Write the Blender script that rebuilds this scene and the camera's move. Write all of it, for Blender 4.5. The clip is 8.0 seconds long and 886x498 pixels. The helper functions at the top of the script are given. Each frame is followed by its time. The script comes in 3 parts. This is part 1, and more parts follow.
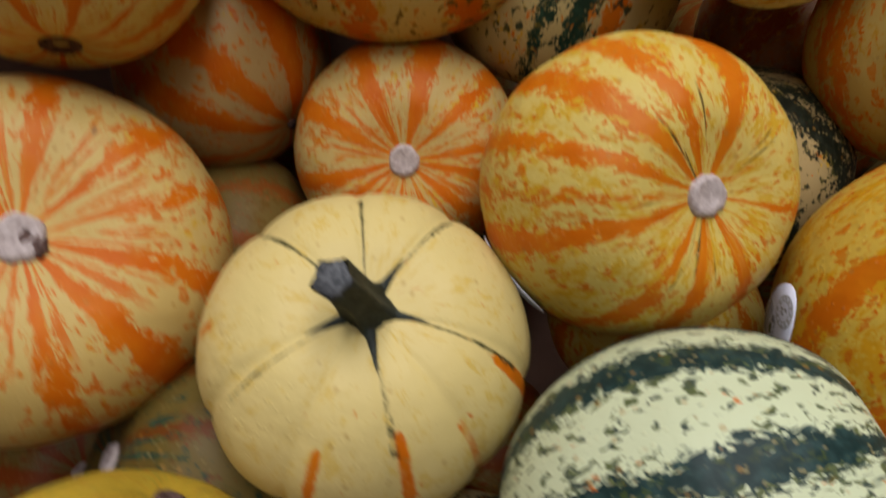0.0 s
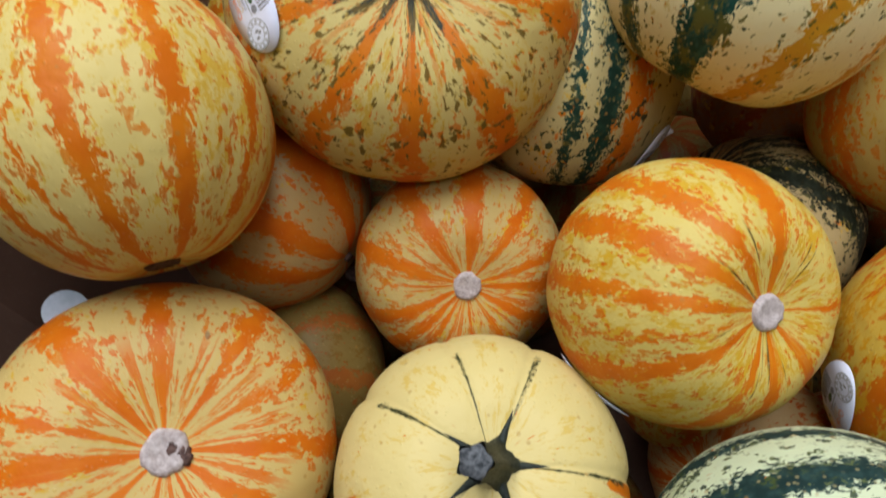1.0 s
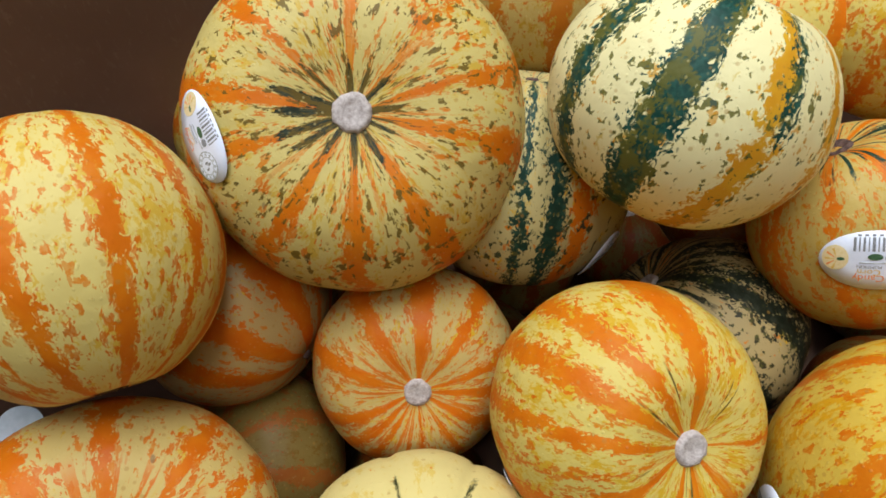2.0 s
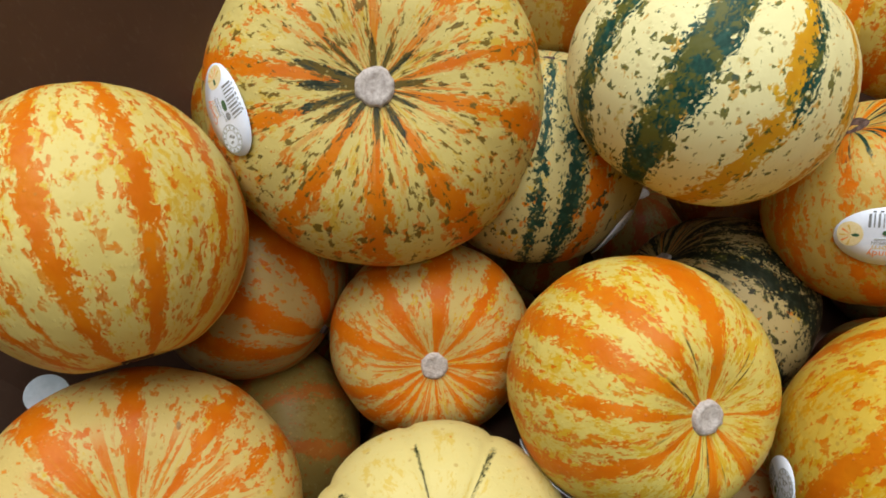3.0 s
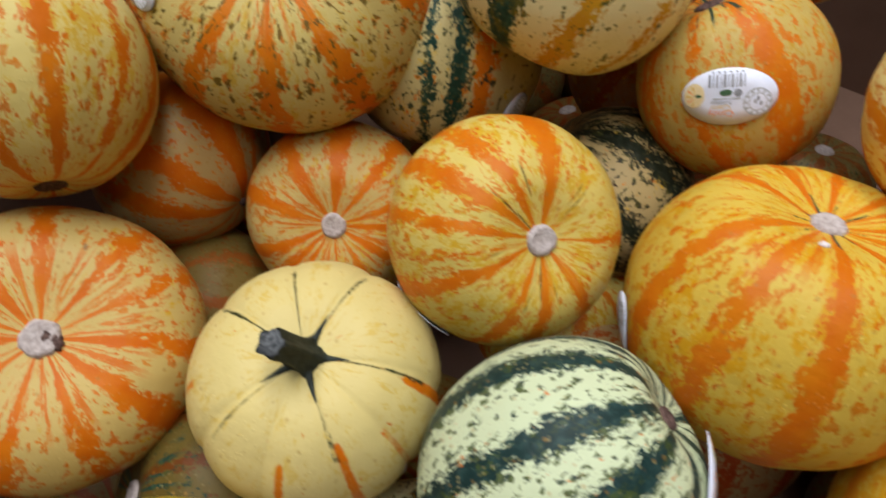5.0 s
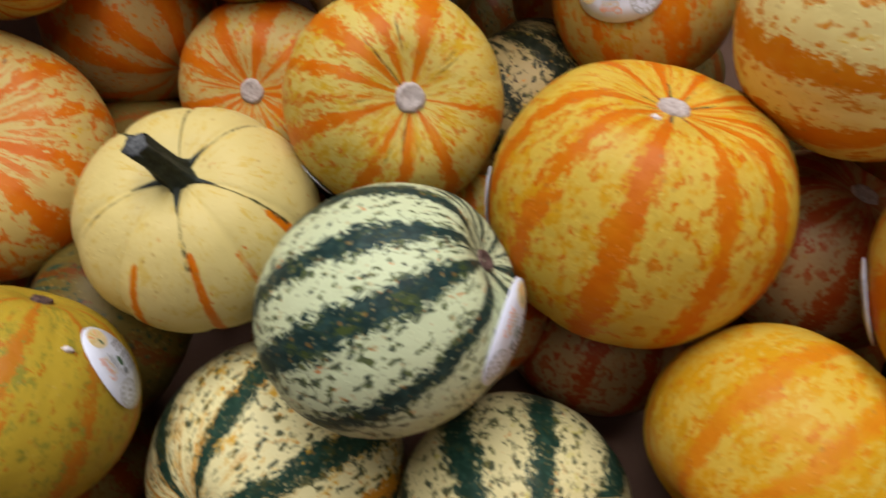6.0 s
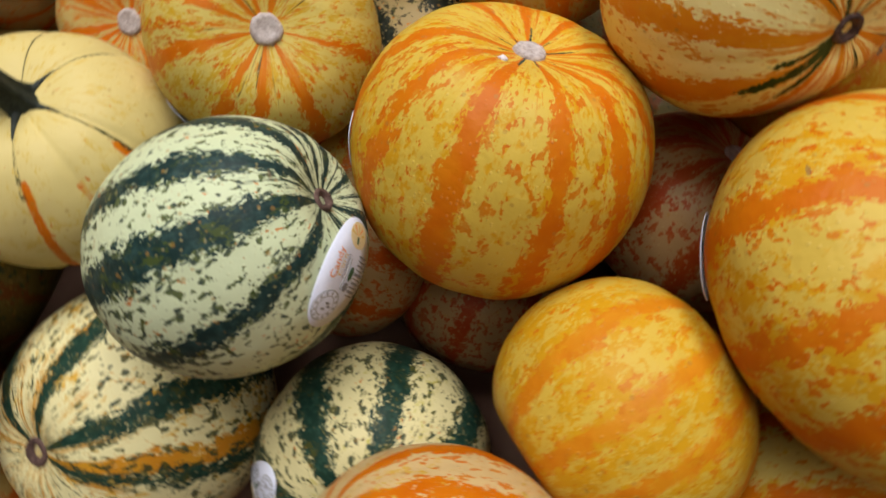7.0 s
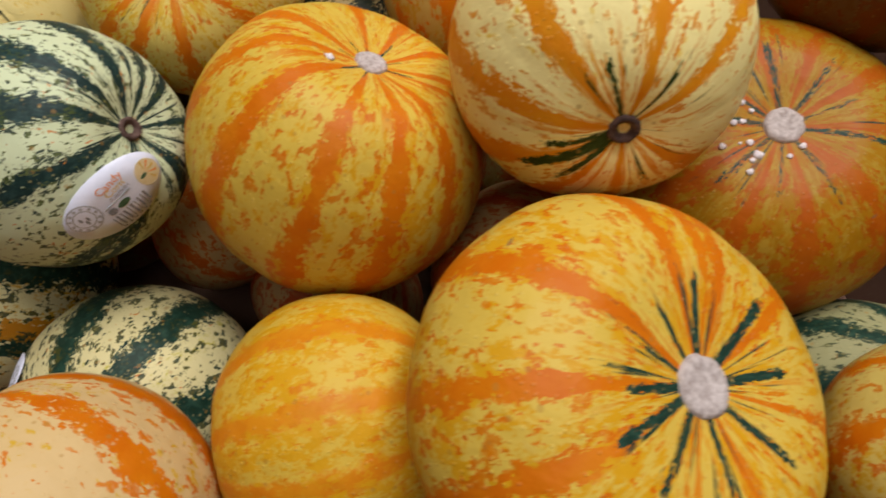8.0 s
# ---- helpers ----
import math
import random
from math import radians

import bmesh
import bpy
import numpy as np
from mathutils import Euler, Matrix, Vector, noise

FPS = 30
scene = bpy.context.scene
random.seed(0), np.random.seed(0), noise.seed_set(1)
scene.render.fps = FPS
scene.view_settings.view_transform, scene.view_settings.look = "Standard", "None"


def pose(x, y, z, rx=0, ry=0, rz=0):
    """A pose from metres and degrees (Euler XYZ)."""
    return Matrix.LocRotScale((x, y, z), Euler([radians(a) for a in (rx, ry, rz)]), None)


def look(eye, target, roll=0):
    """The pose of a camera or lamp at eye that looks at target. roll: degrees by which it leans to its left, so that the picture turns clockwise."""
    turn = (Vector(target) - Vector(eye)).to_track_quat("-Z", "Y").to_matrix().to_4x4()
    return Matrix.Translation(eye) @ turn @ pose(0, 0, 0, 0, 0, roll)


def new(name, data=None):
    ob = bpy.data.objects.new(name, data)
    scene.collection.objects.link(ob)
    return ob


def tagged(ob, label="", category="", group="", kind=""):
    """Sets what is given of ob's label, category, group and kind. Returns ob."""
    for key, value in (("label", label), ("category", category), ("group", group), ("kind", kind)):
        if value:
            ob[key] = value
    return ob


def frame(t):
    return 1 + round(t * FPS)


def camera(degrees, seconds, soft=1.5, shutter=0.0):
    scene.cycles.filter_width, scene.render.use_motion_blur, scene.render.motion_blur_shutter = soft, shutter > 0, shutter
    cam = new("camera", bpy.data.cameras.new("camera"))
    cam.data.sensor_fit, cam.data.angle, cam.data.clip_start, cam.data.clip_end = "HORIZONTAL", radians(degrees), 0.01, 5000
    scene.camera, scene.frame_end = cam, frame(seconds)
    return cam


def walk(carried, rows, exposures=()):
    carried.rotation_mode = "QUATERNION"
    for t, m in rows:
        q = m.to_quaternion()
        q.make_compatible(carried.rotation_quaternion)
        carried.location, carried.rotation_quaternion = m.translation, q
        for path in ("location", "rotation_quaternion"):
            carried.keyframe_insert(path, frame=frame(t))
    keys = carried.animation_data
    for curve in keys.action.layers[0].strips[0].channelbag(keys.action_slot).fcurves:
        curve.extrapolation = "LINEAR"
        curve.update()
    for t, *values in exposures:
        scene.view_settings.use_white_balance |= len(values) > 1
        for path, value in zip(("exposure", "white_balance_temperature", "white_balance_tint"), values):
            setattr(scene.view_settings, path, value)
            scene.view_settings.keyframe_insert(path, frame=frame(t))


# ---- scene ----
cam = camera(71.6, 8.0, soft=1.7, shutter=0.5)
# seconds, eye, turn about x, y, z
PATH = [
    (0.0, -0.0000, -0.0000, 0.5500, 32.00, -0.00, -0.00),
    (0.5, -0.0324, 0.0293, 0.5899, 32.25, 2.46, -7.90),
    (1.0, -0.0374, 0.0425, 0.6091, 31.60, 4.06, -9.33),
    (1.5, 0.0001, 0.0665, 0.6379, 33.23, 4.13, -9.85),
    (1.7, -0.0001, 0.0722, 0.6406, 33.81, 4.33, -9.43),
    (3.0, -0.0114, 0.0646, 0.6409, 32.74, 4.04, -8.58),
    (3.5, -0.0250, 0.0559, 0.6375, 32.91, 3.63, -7.96),
    (4.0, -0.0357, 0.0382, 0.6307, 32.46, 3.59, -4.90),
    (4.5, -0.0143, 0.0074, 0.6275, 33.57, 3.58, -5.52),
    (4.7, 0.0123, -0.0052, 0.6310, 32.20, 3.78, -6.98),
    (5.8, 0.0986, -0.0775, 0.6070, 31.06, 2.44, -1.79),
    (6.0, 0.1200, -0.0945, 0.6037, 30.85, 1.62, 1.03),
    (6.3, 0.1566, -0.0974, 0.5985, 28.53, 1.75, 1.19),
    (6.5, 0.1718, -0.0889, 0.5905, 29.39, 1.64, -2.96),
    (7.0, 0.1819, -0.1005, 0.5906, 28.11, -1.31, 2.06),
    (7.5, 0.2584, -0.1013, 0.5857, 30.67, -7.39, 20.34),
    (8.0, 0.3082, -0.0872, 0.5973, 29.62, -6.95, 22.15),
]
walk(cam, [(t, pose(*row)) for t, *row in PATH], exposures=[
    (0.0, -0.40, 6500, 18), (0.5, -0.13, 6100, 16), (0.8, -0.08, 6000, 13), (1.5, 0.03, 5950, 9), (3.0, 0.02, 6450, 4), (4.5, -0.02, 6200, 9), (6.0, -0.16, 6650, 14), (7.5, -0.04, 6650, 12), (8.0, -0.20, 6750, 15)])

# ---- light: assumed ceiling lamps out of view, an added front fill, dim pale ambient ----
world = bpy.data.worlds.new("hall")
scene.world = world
world.use_nodes = True
world.node_tree.nodes["Background"].inputs[0].default_value = (0.9, 0.95, 1.0, 1)
world.node_tree.nodes["Background"].inputs[1].default_value = 0.014


def overhead_light(x, y, watts, sx=0.6, sy=2.4):
    data = bpy.data.lights.new("overhead_light", "AREA")
    data.shape, data.size, data.size_y, data.energy = "RECTANGLE", sx, sy, watts
    data.color = (1.0, 0.985, 0.965)
    ob = new("overhead_light", data)
    ob.matrix_world = look((x, y, 2.9), (x, y, 0), 0)
    return ob


for tx in (-0.55, 0.62):
    overhead_light(tx, 0.90, 56, 0.6, 2.2)
# unseen fill lamp, added to brighten faces turned to the front
overhead_light(0.15, -1.0, 16, 2.2, 0.6)


# ---- node helpers ----
class Mat:
    def __init__(self, name):
        self.m = bpy.data.materials.new(name)
        self.m.use_nodes = True
        self.t = self.m.node_tree
        self.n = self.t.nodes
        self.bsdf = self.n["Principled BSDF"]

    def put(self, socket, v):
        if isinstance(v, bpy.types.NodeSocket):
            self.t.links.new(v, socket)
        elif isinstance(v, (tuple, list)) and len(v) == 3 and socket.type == "RGBA":
            socket.default_value = (*v, 1)
        else:
            socket.default_value = v

    def math(self, op, a, b=0.0, c=0.0):
        nd = self.n.new("ShaderNodeMath")
        nd.operation = op
        for s, v in zip(nd.inputs, (a, b, c)):
            self.put(s, v)
        return nd.outputs[0]

    def vec(self, op, a, b):
        nd = self.n.new("ShaderNodeVectorMath")
        nd.operation = op
        self.put(nd.inputs[0], a)
        self.put(nd.inputs[1], b)
        return nd.outputs[0]

    def noise(self, v, scale, detail=3.0, rough=0.55, dist=0.0):
        nd = self.n.new("ShaderNodeTexNoise")
        for k, x in (("Vector", v), ("Scale", scale), ("Detail", detail), ("Roughness", rough), ("Distortion", dist)):
            self.put(nd.inputs[k], x)
        return nd.outputs[0]

    def cells(self, v, scale, metric="CHEBYCHEV", spread=1.0):
        """A random value for each small cell of the skin, and the distance from the cell's middle."""
        nd = self.n.new("ShaderNodeTexVoronoi")
        nd.distance = metric
        for k, x in (("Vector", v), ("Scale", scale), ("Randomness", spread)):
            self.put(nd.inputs[k], x)
        return self.split(nd.outputs["Color"])[0], nd.outputs["Distance"]

    def ramp(self, x, lo, hi):
        nd = self.n.new("ShaderNodeMapRange")
        nd.interpolation_type = "SMOOTHSTEP"
        for k, v in zip(("Value", "From Min", "From Max", "To Min", "To Max"), (x, lo, hi, 0.0, 1.0)):
            self.put(nd.inputs[k], v)
        return nd.outputs[0]

    def mix(self, f, a, b):
        nd = self.n.new("ShaderNodeMix")
        nd.data_type = "RGBA"
        self.put(nd.inputs["Factor"], f)
        self.put(nd.inputs["A"], a)
        self.put(nd.inputs["B"], b)
        return nd.outputs["Result"]

    def attr(self, name):
        nd = self.n.new("ShaderNodeAttribute")
        nd.attribute_name = name
        return nd

    def split(self, v):
        nd = self.n.new("ShaderNodeSeparateXYZ")
        self.put(nd.inputs[0], v)
        return nd.outputs

    def bump(self, h, strength, dist):
        nd = self.n.new("ShaderNodeBump")
        self.put(nd.inputs["Height"], h)
        nd.inputs["Strength"].default_value, nd.inputs["Distance"].default_value = strength, dist
        self.put(self.bsdf.inputs["Normal"], nd.outputs[0])

    def done(self, color, rough=0.5, spec=0.5):
        self.put(self.bsdf.inputs["Base Color"], color)
        self.put(self.bsdf.inputs["Roughness"], rough)
        self.bsdf.inputs["Specular IOR Level"].default_value = spec
        return self.m


CREAM, YELLOW, ORANGE, GREEN = (0.98, 0.77, 0.20), (0.92, 0.56, 0.035), (0.92, 0.215, 0.004), (0.016, 0.055, 0.036)
ALBEDO = 0.60
SEED = [0]


def rind_skin(cream=CREAM, yellow=YELLOW, warm=ORANGE, dark=GREEN, ragged=0.30, fleck=0.5, dark_fleck=0.0, polar=0.5,
              polar_dark=0.0, polar_reach=0.5, golden=0.5, edge=1.0, olive=0.15, fleck_dark=(0.10, 0.105, 0.022)):
    """The skin of one squash. fleck, dark_fleck: how much of the ground the warm and dark flecks take. polar: streaks that run
    into the scar; polar_dark: dark ones, out to polar_reach. golden: how much of the ground is yellow instead of cream. olive: how
    far the dark stripes fade to olive in patches; fleck_dark: the paler tone of the dark flecks."""
    m = Mat("squash_rind")
    cream, yellow, warm, dark, fleck_dark = (tuple(v * ALBEDO for v in c) for c in (cream, yellow, warm, dark, fleck_dark))
    SEED[0] += 1
    off = (SEED[0] * 3.7 % 50, SEED[0] * 7.1 % 50, SEED[0] * 1.3 % 50)
    skin = m.attr("skin").outputs["Vector"]
    band = m.split(m.attr("band").outputs["Vector"])
    warm_d, dark_d, theta = band[0], band[1], band[2]
    p = m.vec("ADD", skin, off)
    obj = m.n.new("ShaderNodeTexCoord").outputs["Object"]
    q = m.vec("ADD", obj, off)
    half = lambda v, k: m.math("MULTIPLY", m.math("SUBTRACT", v, 0.5), k)
    add = lambda *vs: vs[0] if len(vs) == 1 else m.math("ADD", vs[0], add(*vs[1:]))
    # small blocky cells, longer along the meridians
    shift = m.noise(p, 7, 2)
    warped = m.vec("ADD", m.vec("MULTIPLY", p, (1.0, 1.0, 0.62)), m.vec("MULTIPLY", shift, (0.10, 0.10, 0.06)))
    big_cell, _ = m.cells(warped, 25)
    small_cell, _ = m.cells(m.vec("ADD", warped, (4.0, 2.0, 7.0)), 52)
    # ground: cream that turns yellow in clouds
    big = m.noise(p, 2.6, 2)
    mid = m.noise(m.vec("MULTIPLY", p, (1.0, 1.0, 0.6)), 12, 4)
    tone = add(m.math("MULTIPLY", big, 0.5), m.math("MULTIPLY", mid, 0.7), half(small_cell, 0.14), half(big_cell, 0.14))
    col = m.mix(m.ramp(tone, 0.84 - golden * 0.42, 0.96 - golden * 0.42), cream, yellow)
    ochre = tuple(0.25 * y + 0.75 * w for y, w in zip(yellow, warm))
    # ragged stripe edges, stepped in small lobes, calmer towards the poles
    rag = m.noise(m.vec("MULTIPLY", p, (1.0, 1.0, 0.7)), 6.5, 2.0, 0.55, 0.2)
    calm = m.math("MULTIPLY_ADD", m.ramp(theta, 0.12, 0.75), 0.75, 0.25)
    wob = m.math("MULTIPLY", add(half(rag, ragged * 0.75), half(big_cell, ragged * 0.32), half(small_cell, ragged * 0.20)), calm)
    # flecks crowd towards the stripes
    patch = m.noise(m.vec("ADD", p, (9.0, 4.0, 2.0)), 2.4, 2)
    blob = m.noise(m.vec("MULTIPLY", m.vec("ADD", p, (3.0, 8.0, 5.0)), (1.0, 1.0, 0.7)), 13, 2.0, 0.5, 0.2)
    near = m.math("MULTIPLY", m.ramp(warm_d, 0.24, 0.0), 0.035)
    lvl = add(blob, near, half(patch, 0.24), half(big_cell, 0.22), half(small_cell, 0.10))
    thr = 0.735 - fleck * 0.22
    warm_fleck = m.ramp(lvl, thr, thr + 0.03 * edge)
    stripe = m.ramp(add(warm_d, wob, 0.018), 0.014 * edge, -0.014 * edge)
    warm_tone = m.mix(m.ramp(m.noise(p, 4.0, 3), 0.3, 0.75), warm, (warm[0] * 1.06, warm[1] * 1.35, warm[2] * 1.6))
    col = m.mix(m.math("MULTIPLY", warm_fleck, m.math("MULTIPLY_ADD", small_cell, 0.35, 0.65)), col, m.mix(m.ramp(big, 0.4, 0.6), ochre, warm))
    # streaks that run into the scar
    lone = m.vec("MULTIPLY", p, (1.0, 1.0, 0.10))
    ray = m.noise(lone, 8.5, 3, 0.65)
    ring = m.math("MULTIPLY", m.ramp(theta, 1.0, 0.25), polar)
    streak = m.math("MULTIPLY", m.ramp(m.math("ADD", ray, half(small_cell, 0.06)), 0.605 - 0.08 * polar, 0.65 - 0.08 * polar), m.ramp(ring, 0.1, 0.6))
    w = m.math("MAXIMUM", stripe, m.math("MULTIPLY", streak, 0.9))
    col = m.mix(w, col, warm_tone)
    pale = m.math("MULTIPLY", m.ramp(m.noise(lone, 13, 2), 0.57, 0.66), m.math("MULTIPLY", m.ramp(theta, 0.8, 0.2), polar * 0.7))
    col = m.mix(pale, col, m.mix(m.ramp(mid, 0.4, 0.6), yellow, cream))
    # dark stripes and flecks
    blob2 = m.noise(m.vec("MULTIPLY", m.vec("ADD", p, (13.0, 1.0, 7.0)), (1.0, 1.0, 0.8)), 15, 2.0, 0.5, 0.3)
    lvl2 = add(blob2, m.math("MULTIPLY", m.ramp(dark_d, 0.32, 0.0), 0.04), half(patch, 0.16), half(big_cell, 0.26), half(small_cell, 0.10))
    thr2 = 0.80 - dark_fleck * 0.21
    dark_spot = m.ramp(lvl2, thr2, thr2 + 0.03)
    dark_band = m.ramp(m.math("ADD", dark_d, add(m.math("MULTIPLY", wob, 0.75), half(small_cell, ragged * 0.17))), 0.013, -0.013)
    if polar_dark > 0:
        ray2 = m.noise(m.vec("ADD", lone, (5.0, 5.0, 5.0)), 8.5, 2.5, 0.6)
        reach = add(theta, half(mid, 0.35), half(big_cell, 0.18))
        dark_band = m.math("MAXIMUM", dark_band, m.math("MULTIPLY", m.ramp(ray2, 0.66 - 0.12 * polar_dark, 0.70 - 0.12 * polar_dark), m.ramp(reach, polar_reach, polar_reach * 0.75)))
    cloud = m.noise(m.vec("ADD", p, (21.0, 2.0, 3.0)), 5.0, 3, 0.6)
    mossy = m.ramp(add(cloud, half(small_cell, 0.16)), 0.66 - olive * 0.3, 0.78 - olive * 0.3)
    dark_tone = m.mix(m.ramp(m.noise(p, 16, 3), 0.4, 0.75), dark, tuple(v * 1.9 + 0.006 for v in dark))
    dark_tone = m.mix(m.math("MULTIPLY", mossy, 0.85), dark_tone, fleck_dark)
    if dark_fleck > 0:
        col = m.mix(m.math("MULTIPLY", dark_spot, 0.92), col, m.mix(m.ramp(add(small_cell, half(mid, 0.8)), 0.75 - olive, 0.95 - olive), dark, fleck_dark))
    col = m.mix(dark_band, col, dark_tone)
    # pores: pale dots that show in the stripes, ochre ones on the ground
    dot_r, dot_d = m.cells(m.vec("MULTIPLY", q, (1.0, 1.0, 0.8)), 430, "EUCLIDEAN")
    pore = m.math("MULTIPLY", m.ramp(dot_d, 0.34, 0.16), m.ramp(dot_r, 0.62, 0.72))
    col = m.mix(m.math("MULTIPLY", pore, m.math("MULTIPLY_ADD", dark_band, 0.22, 0.10)), col, (0.62, 0.52, 0.22))
    spot_r, spot_d = m.cells(m.vec("ADD", q, (0.7, 0.3, 0.9)), 240, "EUCLIDEAN")
    spot = m.math("MULTIPLY", m.ramp(spot_d, 0.30, 0.18), m.ramp(add(spot_r, half(patch, 0.7)), 0.80, 0.86))
    col = m.mix(m.math("MULTIPLY", spot, 0.45), col, (0.36, 0.19, 0.035))
    # scuffs, dull bruises and fine dark nicks
    scuff = m.ramp(m.noise(m.vec("MULTIPLY", q, (1.0, 1.0, 2.5)), 46, 3, 0.7), 0.68, 0.80)
    col = m.mix(m.math("MULTIPLY", scuff, 0.16), col, (0.40, 0.27, 0.12))
    nick = m.ramp(m.noise(m.vec("MULTIPLY", q, (1.0, 0.35, 1.0)), 150, 1), 0.80, 0.83)
    col = m.mix(m.math("MULTIPLY", nick, 0.6), col, (0.16, 0.11, 0.06))
    # relief: broad swells, small lumps, pores
    h = add(m.noise(q, 42, 2), m.math("MULTIPLY", m.noise(q, 120, 2), 0.40), m.math("MULTIPLY", m.noise(q, 420, 1), 0.08), m.math("MULTIPLY", pore, 0.10))
    m.bump(h, 0.55, 0.0024)
    return m.done(col, add(m.math("MULTIPLY", m.noise(q, 90, 3), 0.24), 0.32), 0.16)


def plain_mat(name, a, b, scale, rough, bump=0.2, spec=0.3, dist=0.001):
    m = Mat(name)
    q = m.n.new("ShaderNodeTexCoord").outputs["Object"]
    n1, n2 = m.noise(q, scale, 5, 0.65), m.noise(q, scale * 6.3, 3)
    col = m.mix(m.ramp(m.math("ADD", m.math("MULTIPLY", n1, 0.7), m.math("MULTIPLY", n2, 0.3)), 0.35, 0.65), a, b)
    m.bump(m.math("ADD", n1, m.math("MULTIPLY", n2, 0.4)), bump, dist)
    return m.done(col, rough, spec)


CORK = plain_mat("cork", (0.34, 0.28, 0.26), (0.60, 0.54, 0.52), 420, 0.85, 0.6)
CORK_DARK = plain_mat("dark_cork", (0.04, 0.022, 0.018), (0.15, 0.09, 0.075), 380, 0.85, 0.6)
STEM = plain_mat("green_black_stem", (0.006, 0.010, 0.008), (0.030, 0.040, 0.032), 260, 0.55, 0.7)
STEM_CUT = plain_mat("stem_cut", (0.02, 0.025, 0.028), (0.16, 0.17, 0.18), 500, 0.8, 0.5)
LABEL = plain_mat("label_paper", (0.68, 0.73, 0.88), (0.75, 0.79, 0.93), 90, 0.38, 0.15, 0.5)
INK = plain_mat("grey_ink", (0.16, 0.17, 0.19), (0.30, 0.31, 0.34), 700, 0.5, 0.05)
INK_PALE = plain_mat("pale_ink", (0.30, 0.32, 0.34), (0.45, 0.47, 0.50), 700, 0.5, 0.05)
INK_ORANGE = plain_mat("orange_ink", (0.75, 0.22, 0.05), (0.85, 0.32, 0.08), 700, 0.45, 0.05)
INK_GOLD = plain_mat("gold_ink", (0.60, 0.38, 0.06), (0.75, 0.52, 0.14), 700, 0.45, 0.05)
INK_CREAM = plain_mat("cream_ink", (0.72, 0.58, 0.30), (0.80, 0.68, 0.42), 700, 0.45, 0.05)
INK_GREEN = plain_mat("green_ink", (0.03, 0.08, 0.04), (0.08, 0.16, 0.08), 700, 0.45, 0.05)
SLIP = plain_mat("blue_white_paper", (0.36, 0.44, 0.52), (0.46, 0.54, 0.62), 60, 0.5, 0.1)
CRUMB = plain_mat("pale_crumb", (0.62, 0.56, 0.58), (0.80, 0.75, 0.76), 500, 0.9, 0.5)


def board_mat():
    m = Mat("brown_cardboard")
    q = m.n.new("ShaderNodeTexCoord").outputs["Object"]
    flute = m.noise(m.vec("MULTIPLY", q, (90.0, 90.0, 3.0)), 1.0, 2)
    blot, fibre = m.noise(q, 7, 4, 0.6), m.noise(m.vec("MULTIPLY", q, (1.0, 1.0, 0.4)), 380, 3, 0.7)
    col = m.mix(m.ramp(blot, 0.3, 0.7), (0.150, 0.086, 0.060), (0.200, 0.118, 0.084))
    col = m.mix(m.math("MULTIPLY", m.ramp(fibre, 0.55, 0.75), 0.5), col, (0.22, 0.14, 0.10))
    m.bump(m.math("ADD", m.math("MULTIPLY", flute, 0.6), m.math("MULTIPLY", fibre, 0.4)), 0.25, 0.0012)
    return m.done(col, 0.8, 0.2)


BOARD = board_mat()


# ---- mesh helpers ----
def link(name, verts, faces, material, parent=None, label="", smooth=True):
    me = bpy.data.meshes.new(name)
    me.from_pydata([tuple(v) for v in verts], [], faces)
    me.materials.append(material)
    me.polygons.foreach_set("use_smooth", [smooth] * len(me.polygons))
    ob = new(name, me)
    ob.parent = parent
    if label:
        tagged(ob, label)
    return ob


def part(name, bm, material, parent=None, label="", smooth=False):
    me = bpy.data.meshes.new(name)
    bm.to_mesh(me)
    bm.free()
    me.materials.append(material)
    me.polygons.foreach_set("use_smooth", [smooth] * len(me.polygons))
    ob = new(name, me)
    ob.parent = parent
    if label:
        tagged(ob, label)
    return ob


def slab(bm, m, size, bevel=0.0):
    """A bevelled box of that size at the pose m."""
    geo = bmesh.ops.create_cube(bm, size=1, matrix=m @ Matrix.Diagonal((*size, 1)))
    if bevel:
        edges = {e for v in geo["verts"] for e in v.link_edges}
        bmesh.ops.bevel(bm, geom=list(edges), offset=bevel, segments=2, affect="EDGES")


# ---- the bin: an eight-sided corrugated box with a flat bottom ----
GROUND_Z = 0.10
FLOOR_Z, RIM_Z = 0.115, 0.60
CORNERS = [(-0.285, 0.245), (-0.02, 0.51), (0.43, 0.51), (0.66, 0.28), (0.66, -0.13), (0.44, -0.35), (-0.06, -0.35), (-0.285, -0.125)]
bin_box = tagged(new("produce_bin"), "large eight-sided brown corrugated cardboard produce bin", "cardboard box")
mid_x = sum(c[0] for c in CORNERS) / 8
mid_y = sum(c[1] for c in CORNERS) / 8
for k in range(8):
    (ax, ay), (bx, by) = CORNERS[k], CORNERS[(k + 1) % 8]
    wall = bmesh.new()
    run = Vector((bx - ax, by - ay, 0))
    turn = math.degrees(math.atan2(run.y, run.x))
    out = Vector((-run.y, run.x, 0)).normalized()
    c = Vector(((ax + bx) / 2, (ay + by) / 2, (GROUND_Z + RIM_Z) / 2)) + out * 0.004
    slab(wall, pose(c.x, c.y, c.z, 0, 0, turn), (run.length + 0.006, 0.007, RIM_Z - GROUND_Z), 0.0015)
    part("side_panel", wall, BOARD, bin_box)
bottom = bmesh.new()
ring = [bottom.verts.new((x, y, FLOOR_Z - 0.008)) for x, y in CORNERS]
face = bottom.faces.new(ring)
up = bmesh.ops.extrude_face_region(bottom, geom=[face])
